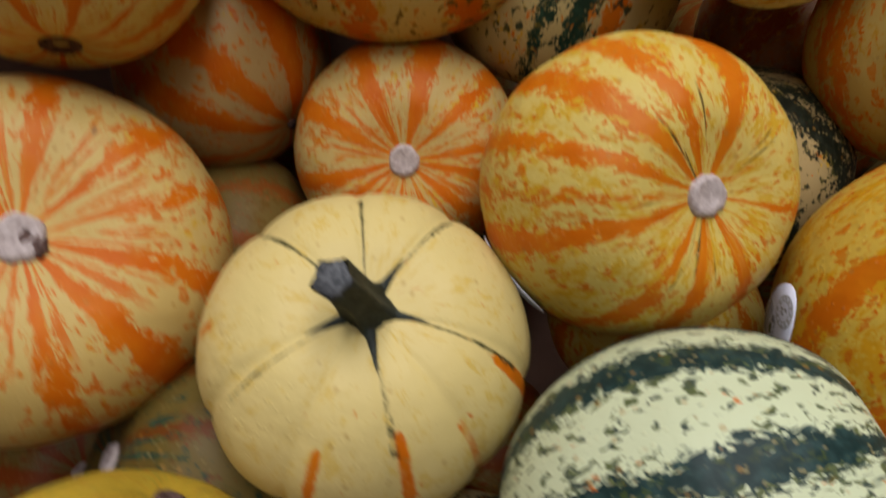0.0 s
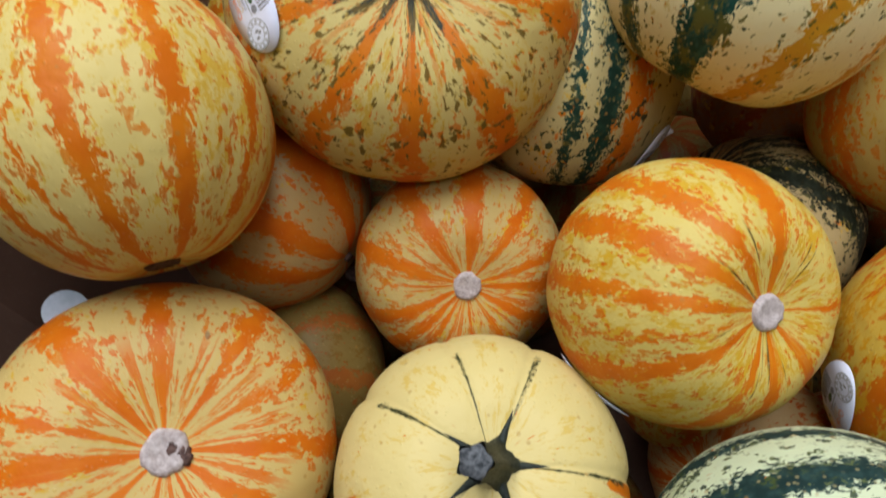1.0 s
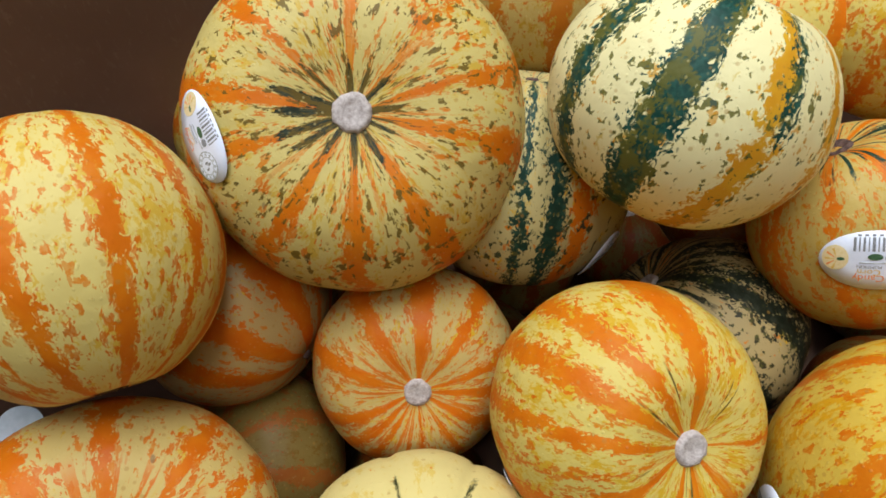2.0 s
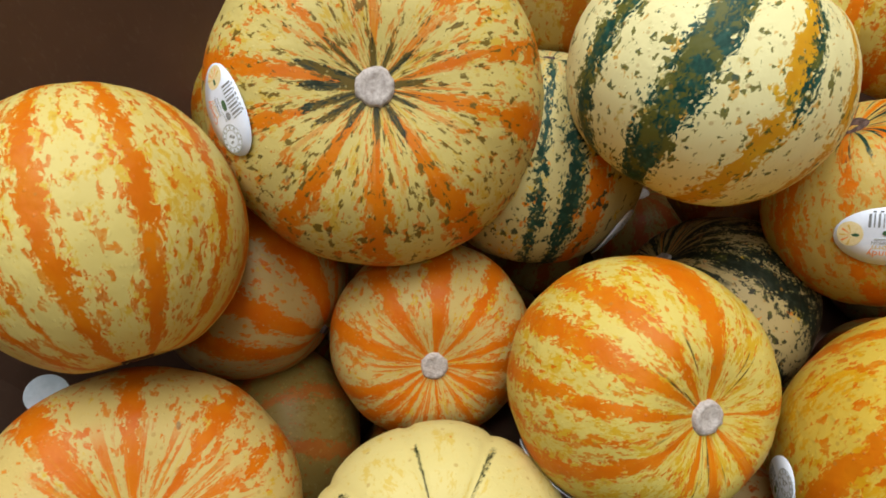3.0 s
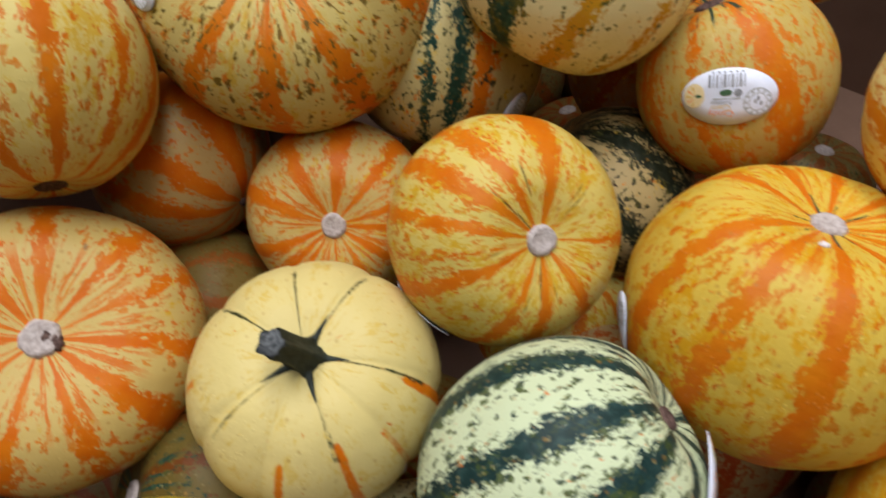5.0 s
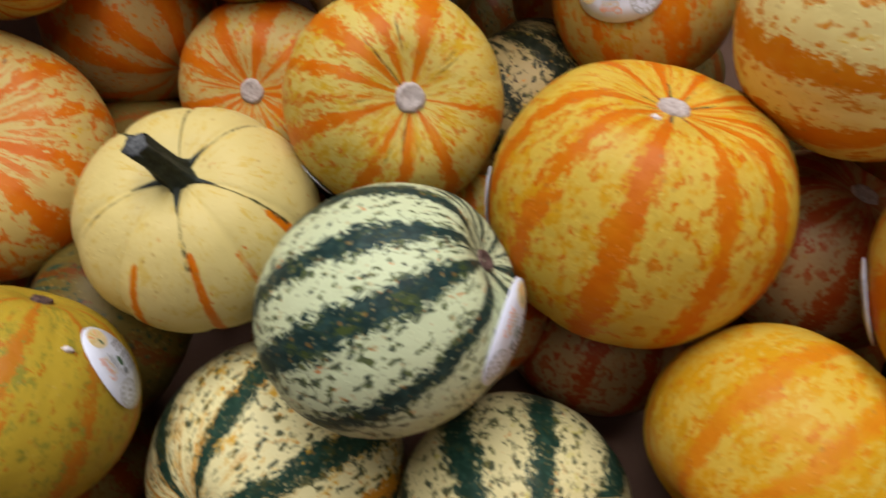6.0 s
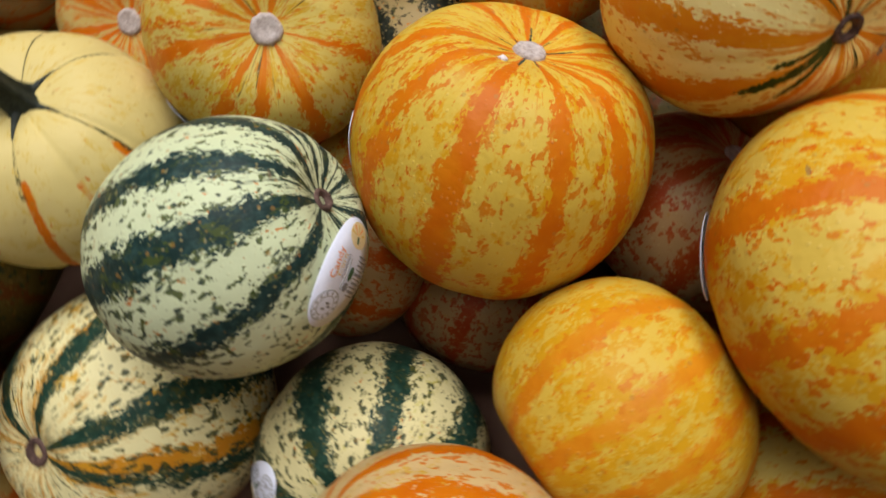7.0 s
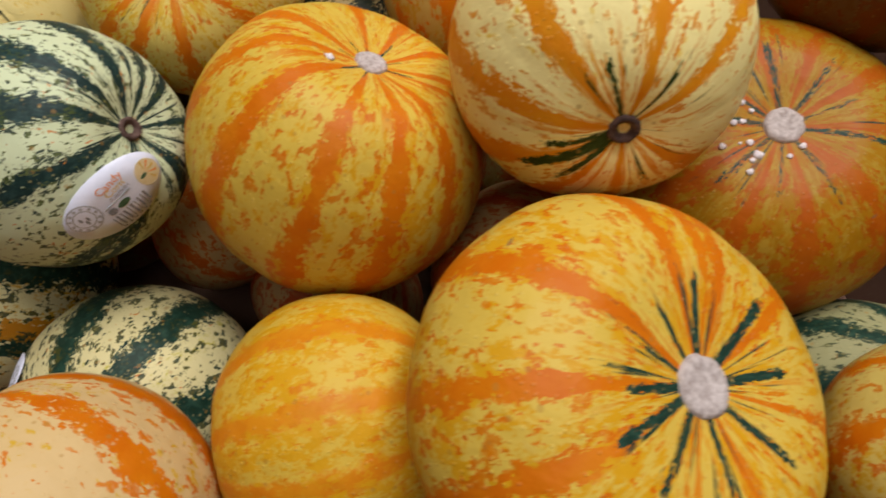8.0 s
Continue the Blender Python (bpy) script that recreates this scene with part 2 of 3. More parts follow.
bmesh.ops.translate(bottom, vec=(0, 0, 0.008), verts=[v for v in up["geom"] if isinstance(v, bmesh.types.BMVert)])
bmesh.ops.recalc_face_normals(bottom, faces=bottom.faces)
part("bottom_panel", bottom, BOARD, bin_box)


# ---- the shop floor that the bin stands on ----
tile_floor = bmesh.new()
slab(tile_floor, pose(mid_x, mid_y, GROUND_Z - 0.025), (7.0, 7.0, 0.05))
tagged(part("floor", tile_floor, plain_mat("floor_tile", (0.42, 0.41, 0.38), (0.52, 0.51, 0.48), 6, 0.4, 0.05)), "pale grey vinyl shop floor", "floor", kind="structure")


# ---- squash ----
def basis(axis):
    a = Vector(axis).normalized()
    u = a.cross(Vector((0.3, 0.8, 0.5))).normalized()
    return a, u, a.cross(u)


def surface(lon, th, re, rp, ribs, depth, dimple, phase, lump):
    """Radius points of a ribbed, dimpled rind; lon and th are arrays."""
    s, c = np.sin(th), np.cos(th)
    wave = np.abs(np.cos((lon - phase) * ribs / 2)) ** 0.8 - 0.6
    rise = 1 + depth * wave * (0.35 + 0.65 * np.exp(-((np.minimum(th, np.pi - th) - 0.45) / 0.45) ** 2)) * np.minimum(1, s * 3)
    bump = lump * (np.sin(3 * lon + 5 * c + phase * 3) * 0.5 + np.sin(7 * lon - 4 * c + phase * 7) * 0.3 + np.sin(11 * c + 2 * lon) * 0.2) * s
    r = re * s * (rise + bump)
    z = rp * c * (1 + bump * 0.5)
    wide = 0.22 + max(0.0, dimple - 0.08) * 1.5
    z = z * (1 - dimple * np.exp(-(th / wide) ** 2) - dimple * np.exp(-((np.pi - th) / wide) ** 2))
    return r * np.cos(lon), r * np.sin(lon), z


THINGS = []


def squash(at, axis, re, rp, skin, warm=(), dark=(), label="", ribs=10, depth=0.030, dimple=0.20, scar="cork", scar_r=0.0078,
           stickers=(), phase=None, lump=0.006, fine=True, grooves=()):
    """One squash. at: centre; axis: towards its scar; warm, dark: stripes as (longitude, half width), degrees."""
    root = tagged(new("squash"), label or "striped orange and yellow squash in the pile", "squash", "squashes in the bin")
    a, u, v = basis(axis)
    m = Matrix((u, v, a)).transposed().to_4x4()
    m.translation = at
    root.matrix_world = m
    phase = radians(warm[0][0]) if phase is None and len(warm) else (phase or 0.0)
    nl, nt = (150, 84) if fine else (60, 34)
    lon = np.linspace(0, 2 * np.pi, nl, endpoint=False)
    th = np.linspace(0, np.pi, nt)[1:-1]
    L, T = np.meshgrid(lon, th)
    X, Y, Z = surface(L, T, re, rp, ribs, depth, dimple, phase, lump)
    for lo in grooves:
        off = np.abs((L - radians(lo) + np.pi) % (2 * np.pi) - np.pi)
        cut = 1 - (0.022 * np.exp(-(off / 0.04) ** 2) + 0.018 * np.exp(-(off / 0.20) ** 2)) * np.minimum(1, np.sin(T) * 2.2)
        X, Y, Z = X * cut, Y * cut, Z * (1 - (1 - cut) * 0.8)
    top, low = rp * (1 - dimple), -rp * (1 - dimple)
    co = np.concatenate([np.stack([X, Y, Z], -1).reshape(-1, 3), [[0, 0, top], [0, 0, low]]])
    rows = nt - 2
    i, j = np.meshgrid(np.arange(rows - 1), np.arange(nl), indexing="ij")
    j2 = (j + 1) % nl
    quads = np.stack([i * nl + j, (i + 1) * nl + j, (i + 1) * nl + j2, i * nl + j2], -1).reshape(-1, 4).tolist()
    n = rows * nl
    caps = [(n, k, (k + 1) % nl) for k in range(nl)] + [(n + 1, (rows - 1) * nl + (k + 1) % nl, (rows - 1) * nl + k) for k in range(nl)]
    ob = link("rind", co.tolist(), quads + caps, skin, root)

    def gap(stripes):
        d = np.full(L.shape, 2.0)
        for lo, half, *span in stripes:
            off = np.abs((L - radians(lo) + np.pi) % (2 * np.pi) - np.pi) - radians(half)
            if span and span[0] == 0:
                off = (off + radians(half)) * np.sin(T) / math.sin(radians(span[1] * 0.6)) - radians(half) + np.maximum(0, T - radians(span[1])) * 1.6
            elif span:
                off = off + np.maximum(0, radians(span[0]) - T) * 0.9 + np.maximum(0, T - radians(span[1])) * 0.9
            d = np.minimum(d, off)
        return d
    band = np.stack([gap(warm), gap(dark), T], -1).reshape(-1, 3)
    band = np.concatenate([band, [[0.5, 0.5, 0], [0.5, 0.5, np.pi]]])
    coat = np.stack([np.cos(L), np.sin(L), T], -1).reshape(-1, 3)
    coat = np.concatenate([coat, [[0, 0, 0], [0, 0, np.pi]]])
    for name, arr in (("band", band), ("skin", coat)):
        at_ = ob.data.attributes.new(name, "FLOAT_VECTOR", "POINT")
        at_.data.foreach_set("vector", arr.astype(np.float32).ravel())
    if scar:
        blossom_scar(root, top, scar_r, CORK_DARK if scar == "dark" else CORK, scar)
    else:
        tip = blossom_scar(root, -low, 0.004, CORK_DARK, "dark")
        tip.name, tip["label"] = "blossom_end", "small brown blossom end"
        tip.rotation_euler = (math.pi, 0, 0)
    for spec in stickers:
        sticker(root, re, rp, *spec)
    THINGS.append((Vector(at), max(re, rp)))
    return root


def blossom_scar(root, z, r, material, kind):
    """The round corky plug where the stem broke off: a lumpy button sunk in the dimple."""
    rng = random.Random(round(z * 1e6))
    bm = bmesh.new()
    rings, seg = [(0.0, 0.0022), (0.35, 0.0016), (0.6, 0.0024), (0.85, 0.0026), (1.0, 0.0012), (1.08, -0.004)], 22
    if kind == "dark":
        rings = [(0.0, -0.001), (0.3, -0.0004), (0.6, 0.0015), (0.85, 0.0026), (1.0, 0.0012), (1.08, -0.004)]
    wob = [1 + rng.uniform(-0.07, 0.07) for _ in range(seg)]
    prev = None
    for f, h in rings:
        if f == 0:
            prev = [bm.verts.new((0, 0, z + h))]
            continue
        cur = [bm.verts.new((r * f * wob[k] * math.cos(k * math.tau / seg), r * f * wob[k] * math.sin(k * math.tau / seg),
                             z + h + rng.uniform(-0.0003, 0.0003))) for k in range(seg)]
        for k in range(seg):
            if len(prev) == 1:
                bm.faces.new((prev[0], cur[k], cur[(k + 1) % seg]))
            else:
                bm.faces.new((prev[k], cur[k], cur[(k + 1) % seg], prev[(k + 1) % seg]))
        prev = cur
    return part("stem_scar", bm, material, root, "dark sunken stem scar" if kind == "dark" else "pale grey corky stem scar", True)


LETTERS = {}


def lettering(text):
    """The flat outline of a word in the built-in font, one unit high and centred: its points and faces."""
    if text not in LETTERS:
        data = bpy.data.curves.new("word", "FONT")
        data.body, data.align_x, data.align_y, data.resolution_u = text, "CENTER", "CENTER", 2
        ob = new("word", data)
        me = bpy.data.meshes.new_from_object(ob.evaluated_get(bpy.context.evaluated_depsgraph_get()))
        LETTERS[text] = [(v.co.x, v.co.y) for v in me.vertices], [tuple(p.vertices) for p in me.polygons]
        bpy.data.objects.remove(ob)
        bpy.data.curves.remove(data)
        bpy.data.meshes.remove(me)
    return LETTERS[text]


def sticker(root, re, rp, lon, th, turn, long=0.046, wide=0.028):
    """An oval paper label that follows the rind, with its print as thin raised shapes."""
    lon, th = radians(lon), radians(th)
    n = Vector((math.sin(th) * math.cos(lon), math.sin(th) * math.sin(lon), math.cos(th)))
    pole = Vector((0, 0, 1))
    e1 = (pole - n * n.dot(pole)).normalized()
    e2 = n.cross(e1)
    ca, sa = math.cos(radians(turn)), math.sin(radians(turn))
    f1, f2 = e1 * ca + e2 * sa, e2 * ca - e1 * sa
    base = Vector((n.x * re, n.y * re, n.z * rp))
    nn = Vector((n.x / re, n.y / re, n.z / rp)).normalized()

    def on(x, y, lift):
        d = base + f1 * x + f2 * y
        k = 1 / math.sqrt((d.x / re) ** 2 + (d.y / re) ** 2 + (d.z / rp) ** 2)
        return d * k * 1.012 + nn * lift

    def patch(name, shape, material, lift, parent, label="", skirt=0.00012):
        bm = bmesh.new()
        cx = sum(p[0] for p in shape) / len(shape)
        cy = sum(p[1] for p in shape) / len(shape)
        layers = []
        for f in (0.0, 0.5, 1.0):
            if f == 0:
                layers.append([bm.verts.new(on(cx, cy, lift))])
            else:
                layers.append([bm.verts.new(on(cx + (x - cx) * f, cy + (y - cy) * f, lift)) for x, y in shape])
        layers.append([bm.verts.new(on(x, y, lift - skirt)) for x, y in shape])
        k = len(shape)
        for i in range(k):
            bm.faces.new((layers[0][0], layers[1][i], layers[1][(i + 1) % k]))
            for p, q in ((1, 2), (2, 3)):
                bm.faces.new((layers[p][i], layers[q][i], layers[q][(i + 1) % k], layers[p][(i + 1) % k]))
        bmesh.ops.recalc_face_normals(bm, faces=bm.faces)
        return part(name, bm, material, parent, label, skirt > 0.0003)

    def box(x, y, w, h):
        return [(x - w / 2, y - h / 2), (x + w / 2, y - h / 2), (x + w / 2, y + h / 2), (x - w / 2, y + h / 2)]

    def oval(x, y, w, h, k=24):
        return [(x + w / 2 * math.cos(i * math.tau / k), y + h / 2 * math.sin(i * math.tau / k)) for i in range(k)]
    s = long / 0.046
    lab = patch("label", oval(0, 0, long, wide, 36), LABEL, 0.0008, root, "white oval paper fruit label with faint print", 0.0005)
    # barcode along one edge, with its small digits as ticks
    for i, w in enumerate((1.0, 0.5, 0.8, 0.4, 1.1, 0.5, 0.9, 0.6, 1.0, 0.5)):
        patch("barcode_bar", box((-0.0085 + i * 0.0017) * s, 0.0078 * s, w * 0.001 * s, 0.0062 * s), INK, 0.0009, lab)
    for i in range(6):
        patch("print_tick", box((-0.007 + i * 0.0026) * s, 0.0119 * s, 0.0013 * s, 0.0007 * s), INK, 0.0009, lab)
    # round seal: two rings about a small mark
    for k, (d, ink) in enumerate(((0.0135, INK_PALE), (0.0122, LABEL), (0.0088, INK_PALE), (0.0078, LABEL))):
        patch("seal", oval(0.0132 * s, -0.003 * s, d * s, d * s, 24), ink, 0.00088 + 0.00003 * k, lab)
    for i in range(12):
        an = i * math.tau / 12
        patch("seal_tick", oval((0.0132 + 0.0053 * math.cos(an)) * s, (-0.003 + 0.0053 * math.sin(an)) * s, 0.0014 * s, 0.0014 * s, 6), INK_PALE, 0.00101, lab)
    for dx, dy in ((-0.0012, 0.0004), (0.0014, -0.0006), (0.0, 0.0018)):
        patch("seal_mark", oval((0.0132 + dx) * s, (-0.003 + dy) * s, 0.0012 * s, 0.0026 * s, 8), INK, 0.00101, lab)
    # the small leaf drawing and a line of fine print
    patch("drawn_leaf", oval(-0.001 * s, 0.0022 * s, 0.0056 * s, 0.0030 * s, 10), INK_GREEN, 0.0009, lab)
    patch("drawn_leaf", oval(0.0042 * s, 0.0020 * s, 0.0036 * s, 0.0034 * s, 9), INK, 0.0009, lab)
    patch("print_line", box(-0.0005 * s, -0.0006 * s, 0.012 * s, 0.0007 * s), INK_PALE, 0.0009, lab)
    # the drawn squash at one end: a pale round fruit, its stripes, its stem
    patch("drawn_squash", oval(-0.0160 * s, 0.0012 * s, 0.0110 * s, 0.0120 * s, 20), INK_CREAM, 0.00088, lab)
    for i in range(5):
        an = radians(-70 + i * 35)
        tilt = [(0.0006, 0.0), (0.0052, 0.0005), (0.0052, -0.0005)]
        patch("drawn_stripe", [((-0.0150 - x * math.cos(an) + y * math.sin(an)) * s, (0.0006 + x * math.sin(an) + y * math.cos(an)) * s) for x, y in tilt],
              INK_ORANGE if i % 2 else INK_GOLD, 0.00094, lab)
    patch("drawn_stem", oval(-0.0136 * s, 0.0008 * s, 0.0034 * s, 0.0016 * s, 8), INK_GREEN, 0.00098, lab)
    # the words of the label
    for text, size, y, ink in (("Candy", 0.0046, -0.0076, INK_ORANGE), ("Corn", 0.0040, -0.0047, INK_GOLD), ("PUMPKIN", 0.0022, -0.0022, INK)):
        co, faces = lettering(text)
        link("word", [on((-0.0030 - vx * size) * s, (y - vy * size) * s, 0.0010) for vx, vy in co], faces, ink, lab, smooth=False)
    return lab


squash((0.0795, 0.1624, 0.3398), (0.266, -0.630, 0.729), 0.0635, 0.0656, rind_skin(golden=0.6, fleck=0.42, polar=0.4, polar_dark=0.25, polar_reach=0.6, dark=(0.16, 0.10, 0.02)),
       warm=[(-23, 6.0), (-47, 6.0), (-84, 8.5), (2, 5.0), (37, 5.9), (80, 5.0), (104, 6.0), (139, 6.0), (-170, 3.6), (20, 2.0)],
       dark=[],
       stickers=[(57, 99, -53, 0.044, 0.0264)], label="yellow squash with ragged orange stripes and a pale scar", dimple=0.242)
squash((-0.0199, 0.2297, 0.2850), (0.011, -0.726, 0.688), 0.0628, 0.0523, rind_skin(cream=(0.86, 0.63, 0.22), golden=0.45, fleck=0.62, polar=0.9, warm=(0.92, 0.195, 0.004)),
       warm=[(-85, 7.3), (-48, 6.7), (-120, 5.4), (-9, 6.7), (33, 6.0), (160, 6.7), (-172, 5.4), (68, 4.0), (104, 4.0), (132, 4.0), (53, 5.4), (-154, 5.4)],
       dark=[],
       stickers=[], label="cream squash with many orange streaks round its scar", dimple=0.23)
broad_squash = squash((-0.1726, 0.1367, 0.3260), (0.384, -0.324, 0.865), 0.0784, 0.0541, rind_skin(cream=(0.90, 0.66, 0.22), golden=0.30, fleck=0.52, polar=0.8, warm=(0.92, 0.195, 0.004)),
       warm=[(-79, 6.0), (-43, 7.3), (9, 7.3), (-118, 4.7), (-176, 6.0), (-145, 3.4), (-13, 4.0), (151, 7.3), (122, 4.7), (87, 4.7), (49, 5.4)],
       dark=[],
       stickers=[], label="broad cream squash densely streaked with orange, dark-spotted scar", scar_r=0.0095, dimple=0.32)
squash((-0.0260, 0.3223, 0.4025), (0.040, -0.648, 0.760), 0.0921, 0.0701, rind_skin(cream=(0.92, 0.74, 0.25), yellow=(0.88, 0.58, 0.08), golden=0.5, fleck=0.52, dark_fleck=0.74, dark=(0.030, 0.040, 0.022), polar=0.45, polar_dark=0.3, polar_reach=0.30, olive=0.8, fleck_dark=(0.22, 0.14, 0.02)),
       warm=[(0, 5.3), (27, 4.0), (65, 5.9), (99, 5.3), (133, 5.9), (178, 5.3), (-154, 4.6), (-80, 4.6), (-35, 4.0), (-122, 3.3)],
       dark=[(-78, 7.0, 0, 12), (-34, 4.0, 0, 17), (-8, 7.0, 0, 21), (8, 6.0, 0, 20), (27, 5.0, 0, 22), (41, 4.5, 0, 20), (63, 6.5, 0, 13), (101, 7.0, 0, 13), (130, 7.0, 0, 14), (163, 5.0, 0, 12), (-164, 8.0, 0, 12), (-128, 6.0, 0, 13), (-104, 5.0, 0, 12)],
       stickers=[(17, 51, -70, 0.048, 0.0288)], label="large squash with orange stripes and black-green rays round its scar", scar_r=0.0095, dimple=0.246)
squash((0.1391, 0.2857, 0.4169), (-0.483, -0.320, -0.815), 0.0691, 0.0628, rind_skin(cream=(1.28, 1.16, 0.62), yellow=(1.05, 0.82, 0.24), golden=0.25, fleck=0.22, dark_fleck=0.62, dark=(0.016, 0.075, 0.055), warm=(0.95, 0.43, 0.02), polar=0.1, olive=0.65, fleck_dark=(0.20, 0.19, 0.03)),
       warm=[(104, 6.4), (69, 4.0)],
       dark=[(139, 8.0), (176, 5.2), (99, 2.2, 100, 180)],
       stickers=[], label="pale cream squash with a dark green and a golden stripe", ribs=8)
squash((-0.1608, 0.2534, 0.4144), (0.129, -0.872, -0.472), 0.0645, 0.0678, rind_skin(cream=(1.02, 0.82, 0.27), yellow=(0.98, 0.64, 0.08), golden=0.48, fleck=0.50, polar=0.1, ragged=0.22),
       warm=[(-15, 5.3), (-48, 4.6), (22, 4.0), (-80, 4.0), (5, 1.3), (-180, 5), (-144, 5), (-108, 5), (72, 5), (108, 5), (144, 5)],
       dark=[],
       stickers=[], label="round yellow squash with ragged orange stripes", scar="dark", dimple=0.10)
squash((-0.1256, 0.2801, 0.3035), (0.736, -0.640, -0.220), 0.0625, 0.0565, rind_skin(cream=(0.76, 0.52, 0.20), golden=0.3, fleck=0.45, polar=0.2, warm=(0.92, 0.195, 0.004)),
       warm=[(-44, 12.0), (0, 9.0), (30, 8.0), (-180, 5), (-144, 5), (-108, 5), (-72, 5), (72, 5), (108, 5), (144, 5)],
       dark=[],
       stickers=[], label="cream and orange squash wedged under its neighbours", scar="dark", scar_r=0.003, dimple=0.06)
squash((0.0662, 0.3224, 0.3360), (0.221, 0.528, 0.820), 0.0703, 0.0730, rind_skin(cream=(0.80, 0.68, 0.30), golden=0.35, fleck=0.1, dark_fleck=0.62, polar_dark=0.8, polar_reach=0.8),
       warm=[(122, 6.5)],
       dark=[(109, 4.3), (93, 2.5)],
       stickers=[(155, 121, 20, 0.046, 0.0276)], label="cream squash with dark green flecks and stripes", scar="dark", scar_r=0.004)
squash((0.2288, 0.2312, 0.3589), (-0.332, 0.560, 0.759), 0.0538, 0.0573, rind_skin(cream=(0.80, 0.58, 0.16), yellow=(0.80, 0.45, 0.04), golden=0.5, fleck=0.62, polar_dark=0.85, polar_reach=0.75),
       warm=[(72, 4.0), (146, 5.3), (154, 5.3), (63, 4.0), (106, 4.0), (-144, 5), (-108, 5), (-72, 5), (-36, 5), (0, 5), (36, 5)],
       dark=[],
       stickers=[(122, 80, -107, 0.05, 0.03)], label="orange squash with a sunken brown scar and a white label", scar="dark")
squash((0.1567, 0.2211, 0.2751), (-0.572, 0.566, 0.594), 0.0668, 0.0566, rind_skin(cream=(0.66, 0.50, 0.22), golden=0.2, fleck=0.0, dark_fleck=0.78, dark=(0.020, 0.026, 0.014), polar_dark=1.0, polar_reach=1.0),
       warm=[],
       dark=[(-170, 2.9), (-167, 6.5), (-156, 2.9), (-170, 1.4), (-150, 3), (-135, 4), (-122, 3), (160, 5), (140, 5), (-72, 5), (-36, 5), (0, 5), (36, 5), (72, 5), (108, 5)],
       stickers=[], label="cream squash with black-green stripes, low in the pile")
golden_squash = squash((0.2097, 0.0950, 0.3346), (0.156, 0.293, 0.943), 0.0764, 0.0768, rind_skin(cream=(0.98, 0.68, 0.10), yellow=(0.96, 0.50, 0.016), golden=0.6, fleck=0.46, polar=0.8, ragged=0.24),
       warm=[(83, 6.2), (50, 5.8), (118, 5.0), (147, 5.2), (172, 5.0), (20, 5.0), (-160, 4), (-144, 5), (-108, 5), (-72, 5), (-36, 5)],
       dark=[(-4, 1.6, 0, 12), (35, 1.6, 0, 12), (86, 2.8, 0, 15), (116, 2.3, 0, 12), (155, 1.6, 0, 11), (206, 2.8, 0, 15), (244, 1.8, 0, 12), (282, 2.7, 0, 15), (325, 1.6, 0, 14)],
       stickers=[(7, 106, 0, 0.046, 0.0276)], label="large golden squash with broad orange stripes", dimple=0.278)
squash((0.0832, 0.0332, 0.3327), (0.824, 0.173, 0.539), 0.0598, 0.0671, rind_skin(cream=(0.94, 1.06, 0.68), golden=0.05, fleck=0.0, dark=(0.018, 0.050, 0.046), dark_fleck=0.84, olive=0.3, fleck_dark=(0.10, 0.14, 0.03), polar_dark=0.9, polar_reach=0.75, yellow=(0.66, 0.55, 0.16), polar=0.0),
       warm=[],
       dark=[(-17, 5.8), (15, 7.6), (54, 6.0), (-54, 6.4), (165, 6.0), (120, 4.5), (-85, 4.3), (-144, 5), (-108, 5), (108, 5)],
       stickers=[(95, 35, 165, 0.054, 0.0324)], label="pale green-white squash with dark green stripes and a label", scar="dark", scar_r=0.0055, phase=0.2, dimple=0.174)
pale_squash = squash((-0.0310, 0.1006, 0.3118), (0.093, -0.096, 0.991), 0.0674, 0.0558, rind_skin(cream=(1.04, 0.86, 0.34), yellow=(0.98, 0.72, 0.18), golden=0.45, fleck=-0.35, polar=0.0, ragged=0.045, dark=(0.045, 0.05, 0.016)),
       warm=[(124, 3.2, 42, 125), (180, 3.8, 48, 125), (91, 3.0, 48, 125), (150, 2.2, 50, 125), (20, 2.4, 55, 125)],
       dark=[(51, 0.9, 1, 55), (121, 1.0, 1, 50), (-178, 1.1, 1, 60), (-109, 1.2, 1, 55), (-67, 0.9, 1, 50), (-22, 1.2, 1, 55)],
       stickers=[], label="smooth pale yellow squash with a black-green stem", scar=None, depth=0.012, ribs=14, phase=0.65, grooves=(45, 119, -175, -106, -66, -24, 82, 150))
squash((0.0060, -0.0135, 0.2077), (-0.378, -0.543, 0.750), 0.0774, 0.0762, rind_skin(cream=(1.12, 1.04, 0.56), yellow=(0.95, 0.55, 0.05), golden=0.45, fleck=0.2, dark_fleck=0.86, warm=(0.80, 0.32, 0.02), polar=0.9, olive=0.3),
       warm=[(-168, 6.6), (-84, 4.0)],
       dark=[(-30, 7.2), (-88, 6.5), (-140, 6.5), (-175, 4.0)],
       stickers=[], label="green-white and orange squash with a brown scar", dimple=0.10, scar="dark")
squash((0.1491, -0.0416, 0.2211), (-0.019, -0.689, 0.725), 0.0668, 0.0653, rind_skin(cream=(1.05, 0.96, 0.50), golden=0.3, fleck=0.0, dark_fleck=0.90, yellow=(0.8, 0.72, 0.16), olive=0.3, polar=0.0),
       warm=[],
       dark=[(-85, 6.6), (-42, 8.2), (-127, 8.0), (-180, 5), (0, 5), (36, 5), (72, 5), (108, 5), (144, 5)],
       stickers=[(13, 55, 50, 0.044, 0.0264)], label="cream squash with dark green stripes and flecks")
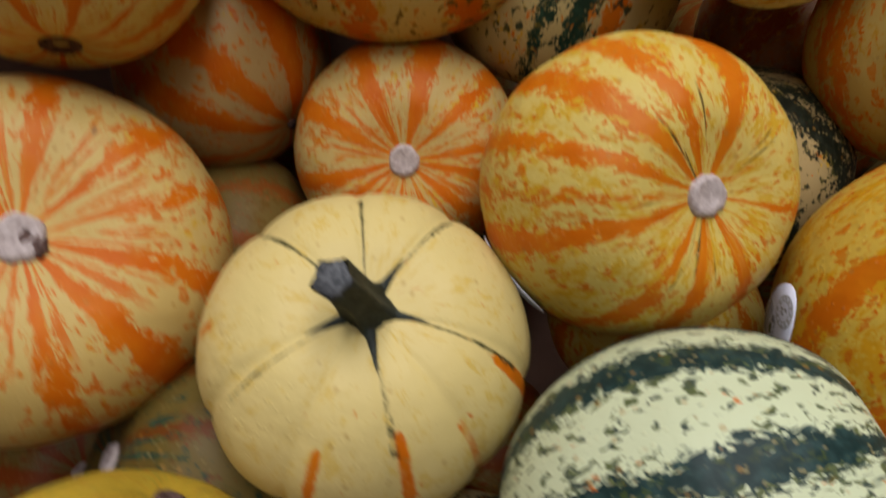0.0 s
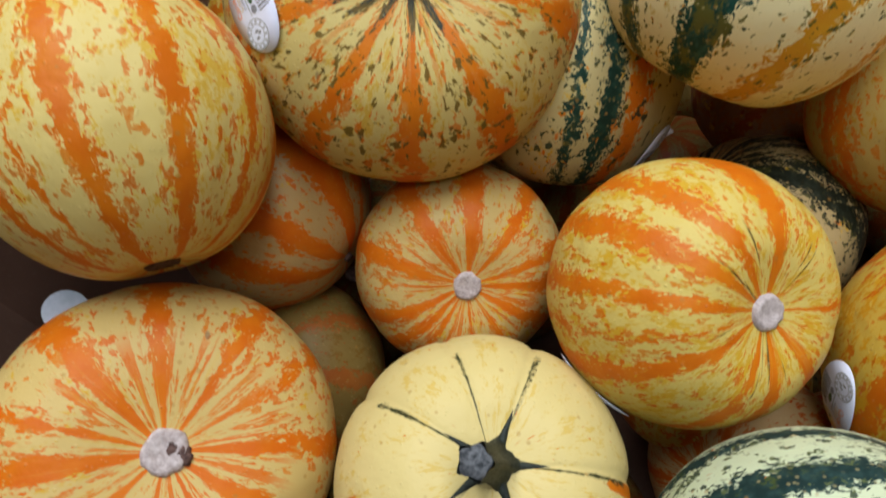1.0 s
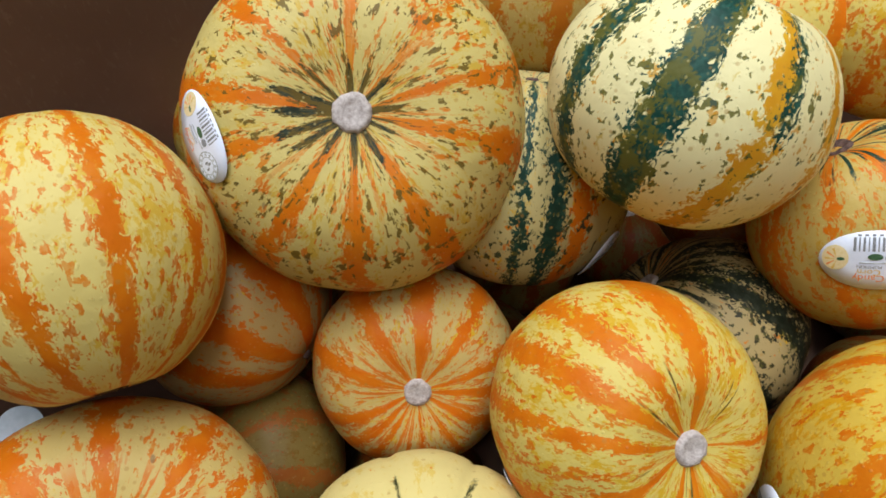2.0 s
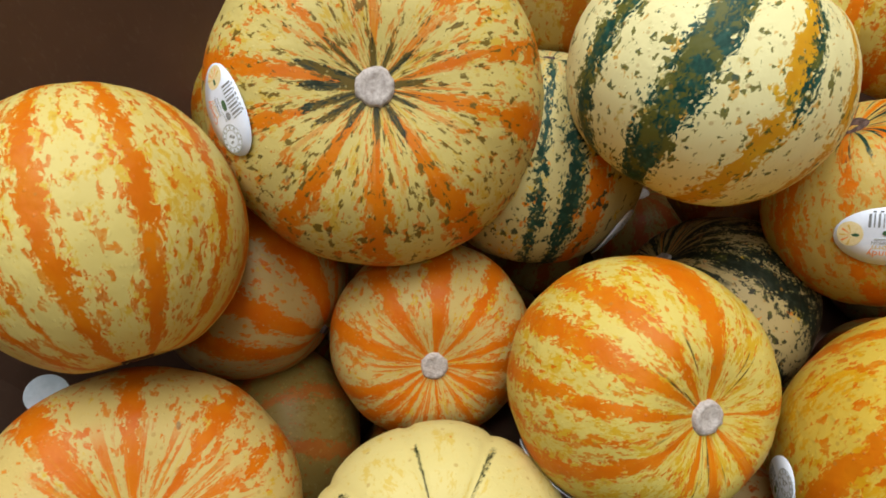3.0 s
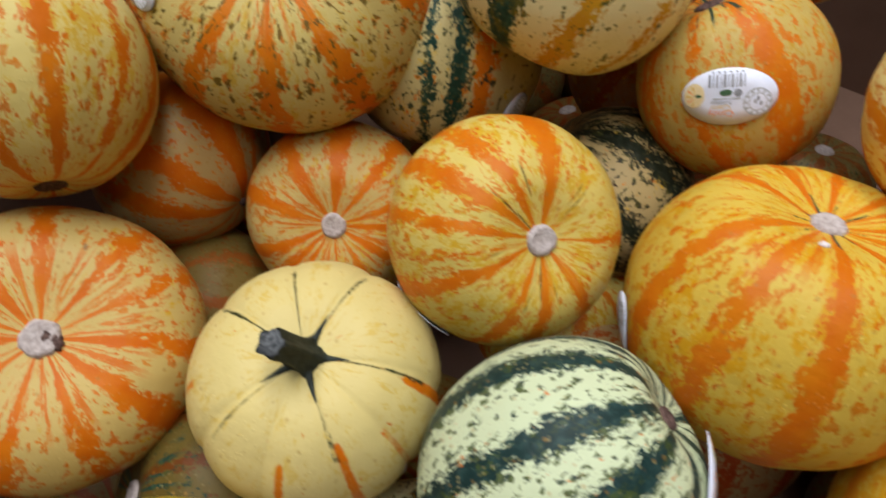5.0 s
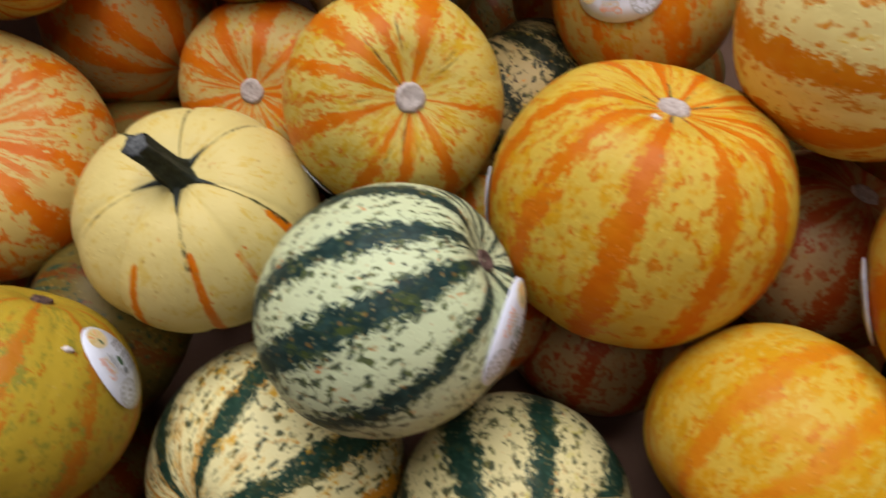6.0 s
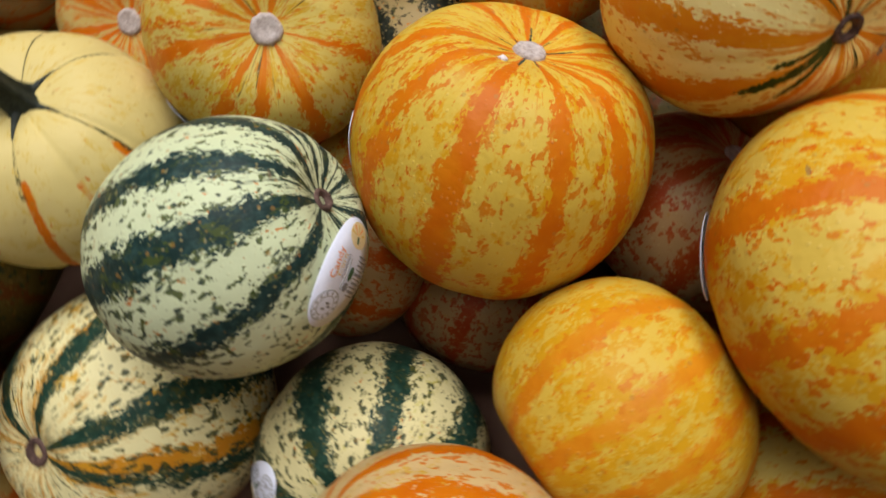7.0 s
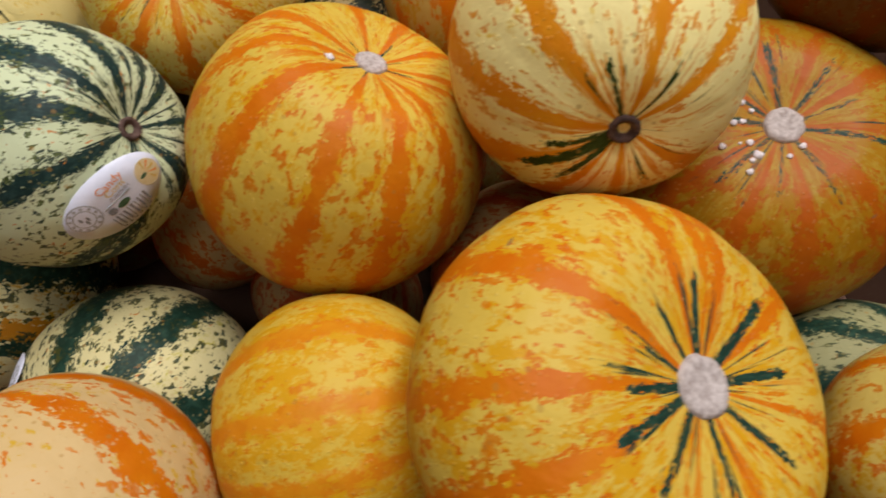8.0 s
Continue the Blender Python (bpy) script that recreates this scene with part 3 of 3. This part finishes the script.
squash((0.2694, -0.0249, 0.2982), (0.812, 0.538, 0.227), 0.0620, 0.0593, rind_skin(cream=(0.98, 0.66, 0.09), yellow=(0.96, 0.50, 0.016), golden=0.75, fleck=0.40, ragged=0.22, polar=0.2, warm=(0.95, 0.30, 0.010), edge=2.6),
       warm=[(-59, 5.3), (-26, 4.6), (1, 4.6), (-180, 5), (-144, 5), (-108, 5), (36, 5), (72, 5), (108, 5), (144, 5)],
       dark=[],
       stickers=[], label="golden squash with soft orange bands")
squash((0.3721, 0.0118, 0.3676), (0.317, -0.031, 0.948), 0.0844, 0.0623, rind_skin(cream=(0.98, 0.68, 0.11), yellow=(0.96, 0.50, 0.016), golden=0.65, fleck=0.46, polar=0.4, polar_dark=0.55, polar_reach=0.5, ragged=0.24),
       warm=[(2, 6.0), (36, 4.6), (60, 4.6), (-45, 5.6), (-64, 3.5), (-108, 4.6), (-157, 3.3), (105, 3.3), (-72, 5), (144, 5)],
       dark=[(-22, 3.0, 0, 21), (-55, 3.6, 0, 24), (-100, 4.2, 0, 29), (-136, 4.4, 0, 24), (176, 3.2, 0, 27), (129, 3.0, 0, 25), (87, 3.4, 0, 28), (60, 3.6, 0, 30), (39, 4.6, 0, 22), (10, 3.0, 0, 18)],
       stickers=[(-5, 128, -112, 0.040, 0.024)], label="large golden squash with orange stripes and black rays round its scar", scar_r=0.0105, dimple=0.287)
squash((0.3126, 0.1414, 0.4129), (0.357, -0.900, 0.250), 0.0648, 0.0628, rind_skin(cream=(1.42, 1.22, 0.52), yellow=(1.28, 0.86, 0.12), golden=0.25, fleck=0.42, polar=0.6, polar_dark=0.55, polar_reach=0.50, warm=(1.12, 0.36, 0.012), dark=(0.03, 0.06, 0.01)),
       warm=[(1, 7.6), (-51, 6.6), (-91, 5.7), (39, 6.6), (74, 8.5), (-163, 7.6), (108, 5), (144, 5)],
       dark=[(80, 6.0, 0, 38), (98, 4.0, 0, 30), (64, 4.0, 0, 26), (-20, 3.0, 0, 26)],
       stickers=[], label="pale yellow squash with orange stripes and a dark sunken scar", scar="dark", scar_r=0.0062, dimple=0.096)
crumbed_squash = squash((0.4169, 0.1864, 0.3385), (-0.130, -0.347, 0.929), 0.0849, 0.0717, rind_skin(cream=(0.60, 0.36, 0.035), yellow=(0.56, 0.26, 0.008), golden=0.8, fleck=0.6, polar_dark=0.3, polar_reach=0.6, warm=(0.62, 0.125, 0.004)),
       warm=[(105, 4.6), (138, 5.9), (174, 5.9), (-110, 5.3), (-144, 5), (-72, 5), (-36, 5), (0, 5), (36, 5), (72, 5)],
       dark=[(6, 2.3, 0, 23), (34, 2.1, 0, 33), (82, 1.5, 0, 31), (121, 1.8, 0, 25), (159, 1.6, 0, 33), (207, 2.3, 0, 30), (239, 1.4, 0, 23), (273, 1.7, 0, 27), (318, 2.2, 0, 30)],
       stickers=[], label="orange squash with pale crumbs round its scar", scar_r=0.0095)
squash((0.1846, -0.1133, 0.3041), (-0.773, 0.406, 0.487), 0.0656, 0.0651, rind_skin(cream=(0.98, 0.70, 0.32), golden=0.35, fleck=0.4, polar=0.2),
       warm=[(-111, 6.0), (-77, 7.0), (-150, 3), (-36, 5), (0, 5), (36, 5), (72, 5), (108, 5), (144, 5)],
       dark=[],
       stickers=[], label="pale peach squash with broad orange stripes", scar=None, dimple=0.10)
olive_squash = squash((-0.1079, -0.0065, 0.3102), (0.324, 0.848, 0.420), 0.0622, 0.0566, rind_skin(cream=(0.74, 0.52, 0.05), yellow=(0.42, 0.37, 0.045), golden=0.5, fleck=0.2, warm=(0.74, 0.24, 0.015), polar=0.3),
       warm=[(-47, 4.6), (-9, 4.2), (25, 4.0), (-80, 4.0)],
       dark=[],
       stickers=[(10, 52, -152, 0.05, 0.03)], label="olive yellow squash with thin orange lines and a label", scar="dark", scar_r=0.005, dimple=0.10)
# olive rind, with the shade of the gap painted in as darker brown
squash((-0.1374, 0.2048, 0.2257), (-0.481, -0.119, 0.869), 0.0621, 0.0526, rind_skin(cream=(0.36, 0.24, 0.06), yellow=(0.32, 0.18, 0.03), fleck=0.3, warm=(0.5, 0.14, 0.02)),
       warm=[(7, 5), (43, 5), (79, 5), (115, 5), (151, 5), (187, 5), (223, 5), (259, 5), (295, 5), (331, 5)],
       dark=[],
       stickers=[], label="olive-orange squash deep in the pile, rind darkened for shade")
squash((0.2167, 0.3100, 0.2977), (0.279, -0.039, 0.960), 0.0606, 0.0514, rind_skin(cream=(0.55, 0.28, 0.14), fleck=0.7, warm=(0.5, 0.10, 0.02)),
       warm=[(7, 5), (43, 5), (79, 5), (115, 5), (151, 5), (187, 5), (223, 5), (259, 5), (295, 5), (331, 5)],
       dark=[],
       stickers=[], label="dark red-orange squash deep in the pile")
# the default rind at roughly 0.6 of its colours, a shaded copy
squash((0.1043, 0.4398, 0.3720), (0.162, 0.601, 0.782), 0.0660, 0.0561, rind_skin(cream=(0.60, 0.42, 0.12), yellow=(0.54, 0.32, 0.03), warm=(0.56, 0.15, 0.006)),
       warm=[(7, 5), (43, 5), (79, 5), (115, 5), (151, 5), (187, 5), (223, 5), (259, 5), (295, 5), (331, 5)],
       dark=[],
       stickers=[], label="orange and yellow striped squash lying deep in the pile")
squash((0.2257, 0.3572, 0.3913), (0.439, 0.318, 0.840), 0.0587, 0.0497, rind_skin(),
       warm=[(7, 5), (43, 5), (79, 5), (115, 5), (151, 5), (187, 5), (223, 5), (259, 5), (295, 5), (331, 5)],
       dark=[],
       stickers=[], label="orange and yellow striped squash lying deep in the pile")
squash((0.2880, 0.3325, 0.3972), (0.428, 0.331, 0.841), 0.0660, 0.0561, rind_skin(),
       warm=[(7, 5), (43, 5), (79, 5), (115, 5), (151, 5), (187, 5), (223, 5), (259, 5), (295, 5), (331, 5)],
       dark=[],
       stickers=[], label="orange and yellow striped squash lying deep in the pile")
squash((-0.1005, 0.3989, 0.3367), (0.801, -0.148, 0.581), 0.0608, 0.0527, rind_skin(golden=0.6, fleck=0.4, polar_dark=0.5, polar_reach=0.9),
       warm=[(7, 5), (43, 5), (79, 5), (115, 5), (151, 5), (187, 5), (223, 5), (259, 5), (295, 5), (331, 5)],
       dark=[],
       stickers=[], label="ribbed orange squash against the cardboard")
# three reddish rinds, their colours deepened to add shade from the neighbours above
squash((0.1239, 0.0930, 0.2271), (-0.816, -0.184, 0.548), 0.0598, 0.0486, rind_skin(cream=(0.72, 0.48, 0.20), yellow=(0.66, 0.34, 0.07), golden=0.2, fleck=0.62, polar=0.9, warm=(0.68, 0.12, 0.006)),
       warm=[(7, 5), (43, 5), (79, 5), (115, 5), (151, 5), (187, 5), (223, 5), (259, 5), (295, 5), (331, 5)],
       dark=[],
       stickers=[], label="reddish orange squash, rind darkened for shade")
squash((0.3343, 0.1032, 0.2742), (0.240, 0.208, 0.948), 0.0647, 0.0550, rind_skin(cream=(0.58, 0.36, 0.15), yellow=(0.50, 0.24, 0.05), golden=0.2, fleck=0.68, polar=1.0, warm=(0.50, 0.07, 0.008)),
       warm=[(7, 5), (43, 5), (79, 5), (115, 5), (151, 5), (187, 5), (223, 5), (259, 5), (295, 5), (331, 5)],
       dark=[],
       stickers=[], label="reddish orange squash, rind darkened for shade")
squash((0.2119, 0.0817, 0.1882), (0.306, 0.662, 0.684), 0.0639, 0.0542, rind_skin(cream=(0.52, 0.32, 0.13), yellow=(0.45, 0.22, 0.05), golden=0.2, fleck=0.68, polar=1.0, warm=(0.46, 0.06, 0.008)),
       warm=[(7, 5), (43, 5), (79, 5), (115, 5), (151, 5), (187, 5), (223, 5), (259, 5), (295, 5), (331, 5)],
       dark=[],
       stickers=[], label="reddish orange squash, rind darkened for shade")
squash((0.5162, 0.0428, 0.3694), (-0.028, 0.349, 0.937), 0.0585, 0.0495, rind_skin(),
       warm=[(7, 5), (43, 5), (79, 5), (115, 5), (151, 5), (187, 5), (223, 5), (259, 5), (295, 5), (331, 5)],
       dark=[],
       stickers=[], label="orange and yellow striped squash lying deep in the pile")
squash((0.3840, -0.0711, 0.2701), (0.279, 0.075, 0.957), 0.0660, 0.0561, rind_skin(),
       warm=[(7, 5), (43, 5), (79, 5), (115, 5), (151, 5), (187, 5), (223, 5), (259, 5), (295, 5), (331, 5)],
       dark=[],
       stickers=[], label="orange and yellow striped squash lying deep in the pile")
squash((0.5177, 0.0886, 0.3025), (0.153, 0.113, 0.982), 0.0624, 0.0530, rind_skin(cream=(0.50, 0.50, 0.25), golden=0.1, fleck=0.0, dark_fleck=0.75),
       warm=[],
       dark=[(0, 6), (36, 6), (72, 6), (108, 6), (144, 6), (180, 6), (216, 6), (252, 6), (288, 6), (324, 6)],
       stickers=[], label="green-white squash low in the pile")
# dull orange cut far down, so the colour itself carries the shade here
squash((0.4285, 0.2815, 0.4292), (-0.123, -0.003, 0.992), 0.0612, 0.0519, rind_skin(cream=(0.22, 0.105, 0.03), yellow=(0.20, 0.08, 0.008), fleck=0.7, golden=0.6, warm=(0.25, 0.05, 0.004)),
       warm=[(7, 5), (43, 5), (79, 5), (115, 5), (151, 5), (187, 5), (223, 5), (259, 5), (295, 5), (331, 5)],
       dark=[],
       stickers=[], label="dull orange squash at the back, rind darkened for shade")
squash((0.1191, 0.1550, 0.2325), (0.089, 0.361, 0.928), 0.0593, 0.0502, rind_skin(),
       warm=[(7, 5), (43, 5), (79, 5), (115, 5), (151, 5), (187, 5), (223, 5), (259, 5), (295, 5), (331, 5)],
       dark=[],
       stickers=[], label="orange and yellow striped squash lying deep in the pile")
# olive with its own dark rays; all tones lowered to imitate the gap's shadow
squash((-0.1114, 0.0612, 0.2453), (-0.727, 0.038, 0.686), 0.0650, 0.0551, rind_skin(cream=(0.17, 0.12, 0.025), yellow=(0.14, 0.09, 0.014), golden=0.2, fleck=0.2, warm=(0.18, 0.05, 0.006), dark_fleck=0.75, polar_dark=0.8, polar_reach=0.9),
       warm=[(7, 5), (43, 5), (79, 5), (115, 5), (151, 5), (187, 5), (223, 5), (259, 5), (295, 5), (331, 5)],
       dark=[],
       stickers=[], label="olive squash with dark rays, low in the pile, rind darkened for shade")


def squash_stem(root, start, way, length, r, roots, re, rp):
    """A ridged woody stem, cut off short, whose ridges run out over the shoulders."""
    a = Vector(way).normalized()
    u = a.orthogonal().normalized()
    v = a.cross(u)
    bm = bmesh.new()
    seg, prev = 40, None
    for i in range(11):
        f = i / 10
        c = Vector(start) + a * length * f + Vector((0, 0, 1)) * length * 0.10 * math.sin(f * math.pi)
        rad = r * (1.0 + 0.8 * math.exp(-f * 7) + 0.10 * f)
        cur = []
        for k in range(seg):
            an = k * math.tau / seg
            ridge = 1 + 0.16 * math.cos(5 * an + f * 0.9) + 0.05 * math.cos(10 * an + 1) + 0.02 * math.sin(17 * an + 9 * f)
            cur.append(bm.verts.new(c + (u * math.cos(an) + v * math.sin(an)) * rad * ridge))
        if prev:
            for k in range(seg):
                bm.faces.new((prev[k], prev[(k + 1) % seg], cur[(k + 1) % seg], cur[k]))
        prev = cur
    bmesh.ops.recalc_face_normals(bm, faces=bm.faces)
    stem = part("stem", bm, STEM, root, "short ridged black-green stem", True)
    cut = bmesh.new()
    tip = Vector(start) + a * (length + 0.0006)
    mid = cut.verts.new(tip + a * -0.0012)
    rim = [cut.verts.new(tip + (u * math.cos(k * math.tau / 20) + v * math.sin(k * math.tau / 20)) * r * 1.02 * (1 + 0.12 * math.cos(5 * k * math.tau / 20))) for k in range(20)]
    low = [cut.verts.new(p.co - a * 0.004) for p in rim]
    for k in range(20):
        cut.faces.new((mid, rim[k], rim[(k + 1) % 20]))
        cut.faces.new((rim[k], low[k], low[(k + 1) % 20], rim[(k + 1) % 20]))
    bmesh.ops.recalc_face_normals(cut, faces=cut.faces)
    part("cut_end", cut, STEM_CUT, stem, "pale dry cut end", True)
    for lo, reach in roots:
        lo = radians(lo)
        leg = bmesh.new()
        prev = None
        for i in range(9):
            f = i / 8
            th = 0.06 + f * reach
            x, y, z = (float(q) for q in surface(np.array(lo), np.array(th), re, rp, 8, 0.0, 0.20, 0.0, 0.0))
            w = 0.0034 * (1 - f) ** 1.6 + 0.0003
            side = Vector((-math.sin(lo), math.cos(lo), 0))
            c = Vector((x, y, z)) * (1 - 0.05 * f)
            cur = [leg.verts.new(c + side * w * sx + Vector((0, 0, 1)) * w * sz) for sx, sz in ((-1.2, -0.8), (-0.6, 0.5), (0.0, 0.9), (0.6, 0.5), (1.2, -0.8))]
            if prev:
                for k in range(4):
                    leg.faces.new((prev[k], prev[k + 1], cur[k + 1], cur[k]))
            prev = cur
        bmesh.ops.recalc_face_normals(leg, faces=leg.faces)
        part("stem_ridge", leg, STEM, stem, "", True)
    return stem


def crumb(root, re, rp, dimple, lon, th, size, seed, name="crumb", material=None):
    rng = random.Random(seed)
    bm = bmesh.new()
    bmesh.ops.create_icosphere(bm, subdivisions=2, radius=size)
    lon, th = radians(lon), radians(th)
    at = Vector((float(q) for q in surface(np.array(lon), np.array(th), re, rp, 10, 0.0, dimple, 0.0, 0.0)))
    for w in bm.verts:
        w.co = w.co * rng.uniform(0.75, 1.25)
        w.co.z *= 0.6
        w.co += at + at.normalized() * size * 0.2
    return part(name, bm, material or CRUMB, root, "", True)


def paper_slip(root, world, facing, up_way, long, wide):
    """A peeling oval label whose free half stands off the rind."""
    n = Vector(facing).normalized()
    e2 = (Vector(up_way) - n * n.dot(Vector(up_way))).normalized()
    e1 = e2.cross(n)
    back = root.matrix_world.inverted()
    bm = bmesh.new()
    rings = []
    for lift in (0.0, -0.0005):
        ring = []
        for k in range(28):
            an = k * math.tau / 28
            x, y = long / 2 * math.cos(an), wide / 2 * math.sin(an)
            ring.append(bm.verts.new(back @ (Vector(world) + e1 * x + e2 * y + n * (lift - 9.0 * (x * x + y * y)))))
        rings.append(ring)
        bm.faces.new(ring)
    for k in range(28):
        bm.faces.new((rings[0][k], rings[0][(k + 1) % 28], rings[1][(k + 1) % 28], rings[1][k]))
    bmesh.ops.recalc_face_normals(bm, faces=bm.faces)
    lab = part("label", bm, SLIP, root, "pale blue-white paper label seen past the rind")
    return lab


squash_stem(pale_squash, (0, 0, 0.0430), (0.278, 0.131, 0.952), 0.0327, 0.0057,
            ((45, 0.42), (119, 0.45), (-175, 0.40), (-106, 0.42), (-24, 0.40)), 0.0674, 0.0558)
crumb(crumbed_squash, 0.0849, 0.0717, 0.2, 9, 15, 0.0014, 0, "crumb")
crumb(crumbed_squash, 0.0849, 0.0717, 0.2, 14, 11, 0.0014, 1, "crumb")
crumb(crumbed_squash, 0.0849, 0.0717, 0.2, 39, 16, 0.0017, 2, "crumb")
crumb(crumbed_squash, 0.0849, 0.0717, 0.2, 35, 13, 0.0014, 3, "crumb")
crumb(crumbed_squash, 0.0849, 0.0717, 0.2, 70, 13, 0.0017, 4, "crumb")
crumb(crumbed_squash, 0.0849, 0.0717, 0.2, 65, 16, 0.0008, 5, "crumb")
crumb(crumbed_squash, 0.0849, 0.0717, 0.2, 62, 22, 0.0017, 6, "crumb")
crumb(crumbed_squash, 0.0849, 0.0717, 0.2, 90, 14, 0.0025, 7, "crumb")
crumb(crumbed_squash, 0.0849, 0.0717, 0.2, 89, 17, 0.0014, 8, "crumb")
crumb(crumbed_squash, 0.0849, 0.0717, 0.2, 94, 21, 0.0017, 9, "crumb")
crumb(crumbed_squash, 0.0849, 0.0717, 0.2, 163, 9, 0.0017, 10, "crumb")
crumb(crumbed_squash, 0.0849, 0.0717, 0.2, 133, 11, 0.0014, 11, "crumb")
crumb(golden_squash, 0.0764, 0.0768, 0.278, 67, 17, 0.0022, 40, "wart")
crumb(olive_squash, 0.0622, 0.0566, 0.2, -22, 44, 0.0024, 41, "pale_spot")
crumb(broad_squash, 0.0784, 0.0541, 0.32, -151, 2, 0.0032, 60, "scar_mark", CORK_DARK)
crumb(broad_squash, 0.0784, 0.0541, 0.32, -177, 5, 0.0032, 61, "scar_mark", CORK_DARK)
crumb(broad_squash, 0.0784, 0.0541, 0.32, -140, 4, 0.0032, 62, "scar_mark", CORK_DARK)
crumb(broad_squash, 0.0784, 0.0541, 0.32, 164, 6, 0.0032, 63, "scar_mark", CORK_DARK)
paper_slip(broad_squash, (-0.2109, 0.2001, 0.3592), (0.48, -0.45, 0.75), (0.40, 0.77, 0.49), 0.020, 0.020)
paper_slip(broad_squash, (-0.2370, 0.1640, 0.3567), (0.56, -0.35, 0.76), (-0.54, 0.47, 0.31), 0.022, 0.020)


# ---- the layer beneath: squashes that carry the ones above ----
# rind colours far below the upper ones: gap shade is put into them
shaded_skin = [rind_skin(cream=(0.34, 0.22, 0.06), yellow=(0.30, 0.16, 0.02), warm=(0.36, 0.07, 0.006)), rind_skin(cream=(0.30, 0.20, 0.06), yellow=(0.26, 0.15, 0.02), warm=(0.34, 0.06, 0.006), fleck=0.6), rind_skin(cream=(0.26, 0.20, 0.07), yellow=(0.24, 0.15, 0.03), warm=(0.3, 0.07, 0.008), dark_fleck=0.6)]
rng = random.Random(5)
seen = list(THINGS)
for iy in range(9):
    for ix in range(9):
        x = -0.215 + ix * 0.118 + (iy % 2) * 0.055 + rng.uniform(-0.008, 0.008)
        y = -0.285 + iy * 0.093 + rng.uniform(-0.008, 0.008)
        if x - y < -0.40 or x + y > 0.72 or x + y < -0.30 or x - y > 0.68 or x > 0.60:
            continue
        r = rng.uniform(0.052, 0.060)
        c = Vector((x, y, FLOOR_Z + r * 0.92))
        if any((c - o).length < (r + q) * 0.80 for o, q in seen):
            continue
        tilt = (rng.uniform(-0.6, 0.6), rng.uniform(-0.6, 0.6), 1.0)
        first = rng.uniform(0, 36)
        squash(c, tilt, r, r * 0.9, shaded_skin[(ix + iy) % 3], warm=[(first + 36 * k, rng.uniform(6, 9)) for k in range(10)],
               label="orange striped squash under the pile, rind darkened for shade", fine=False)
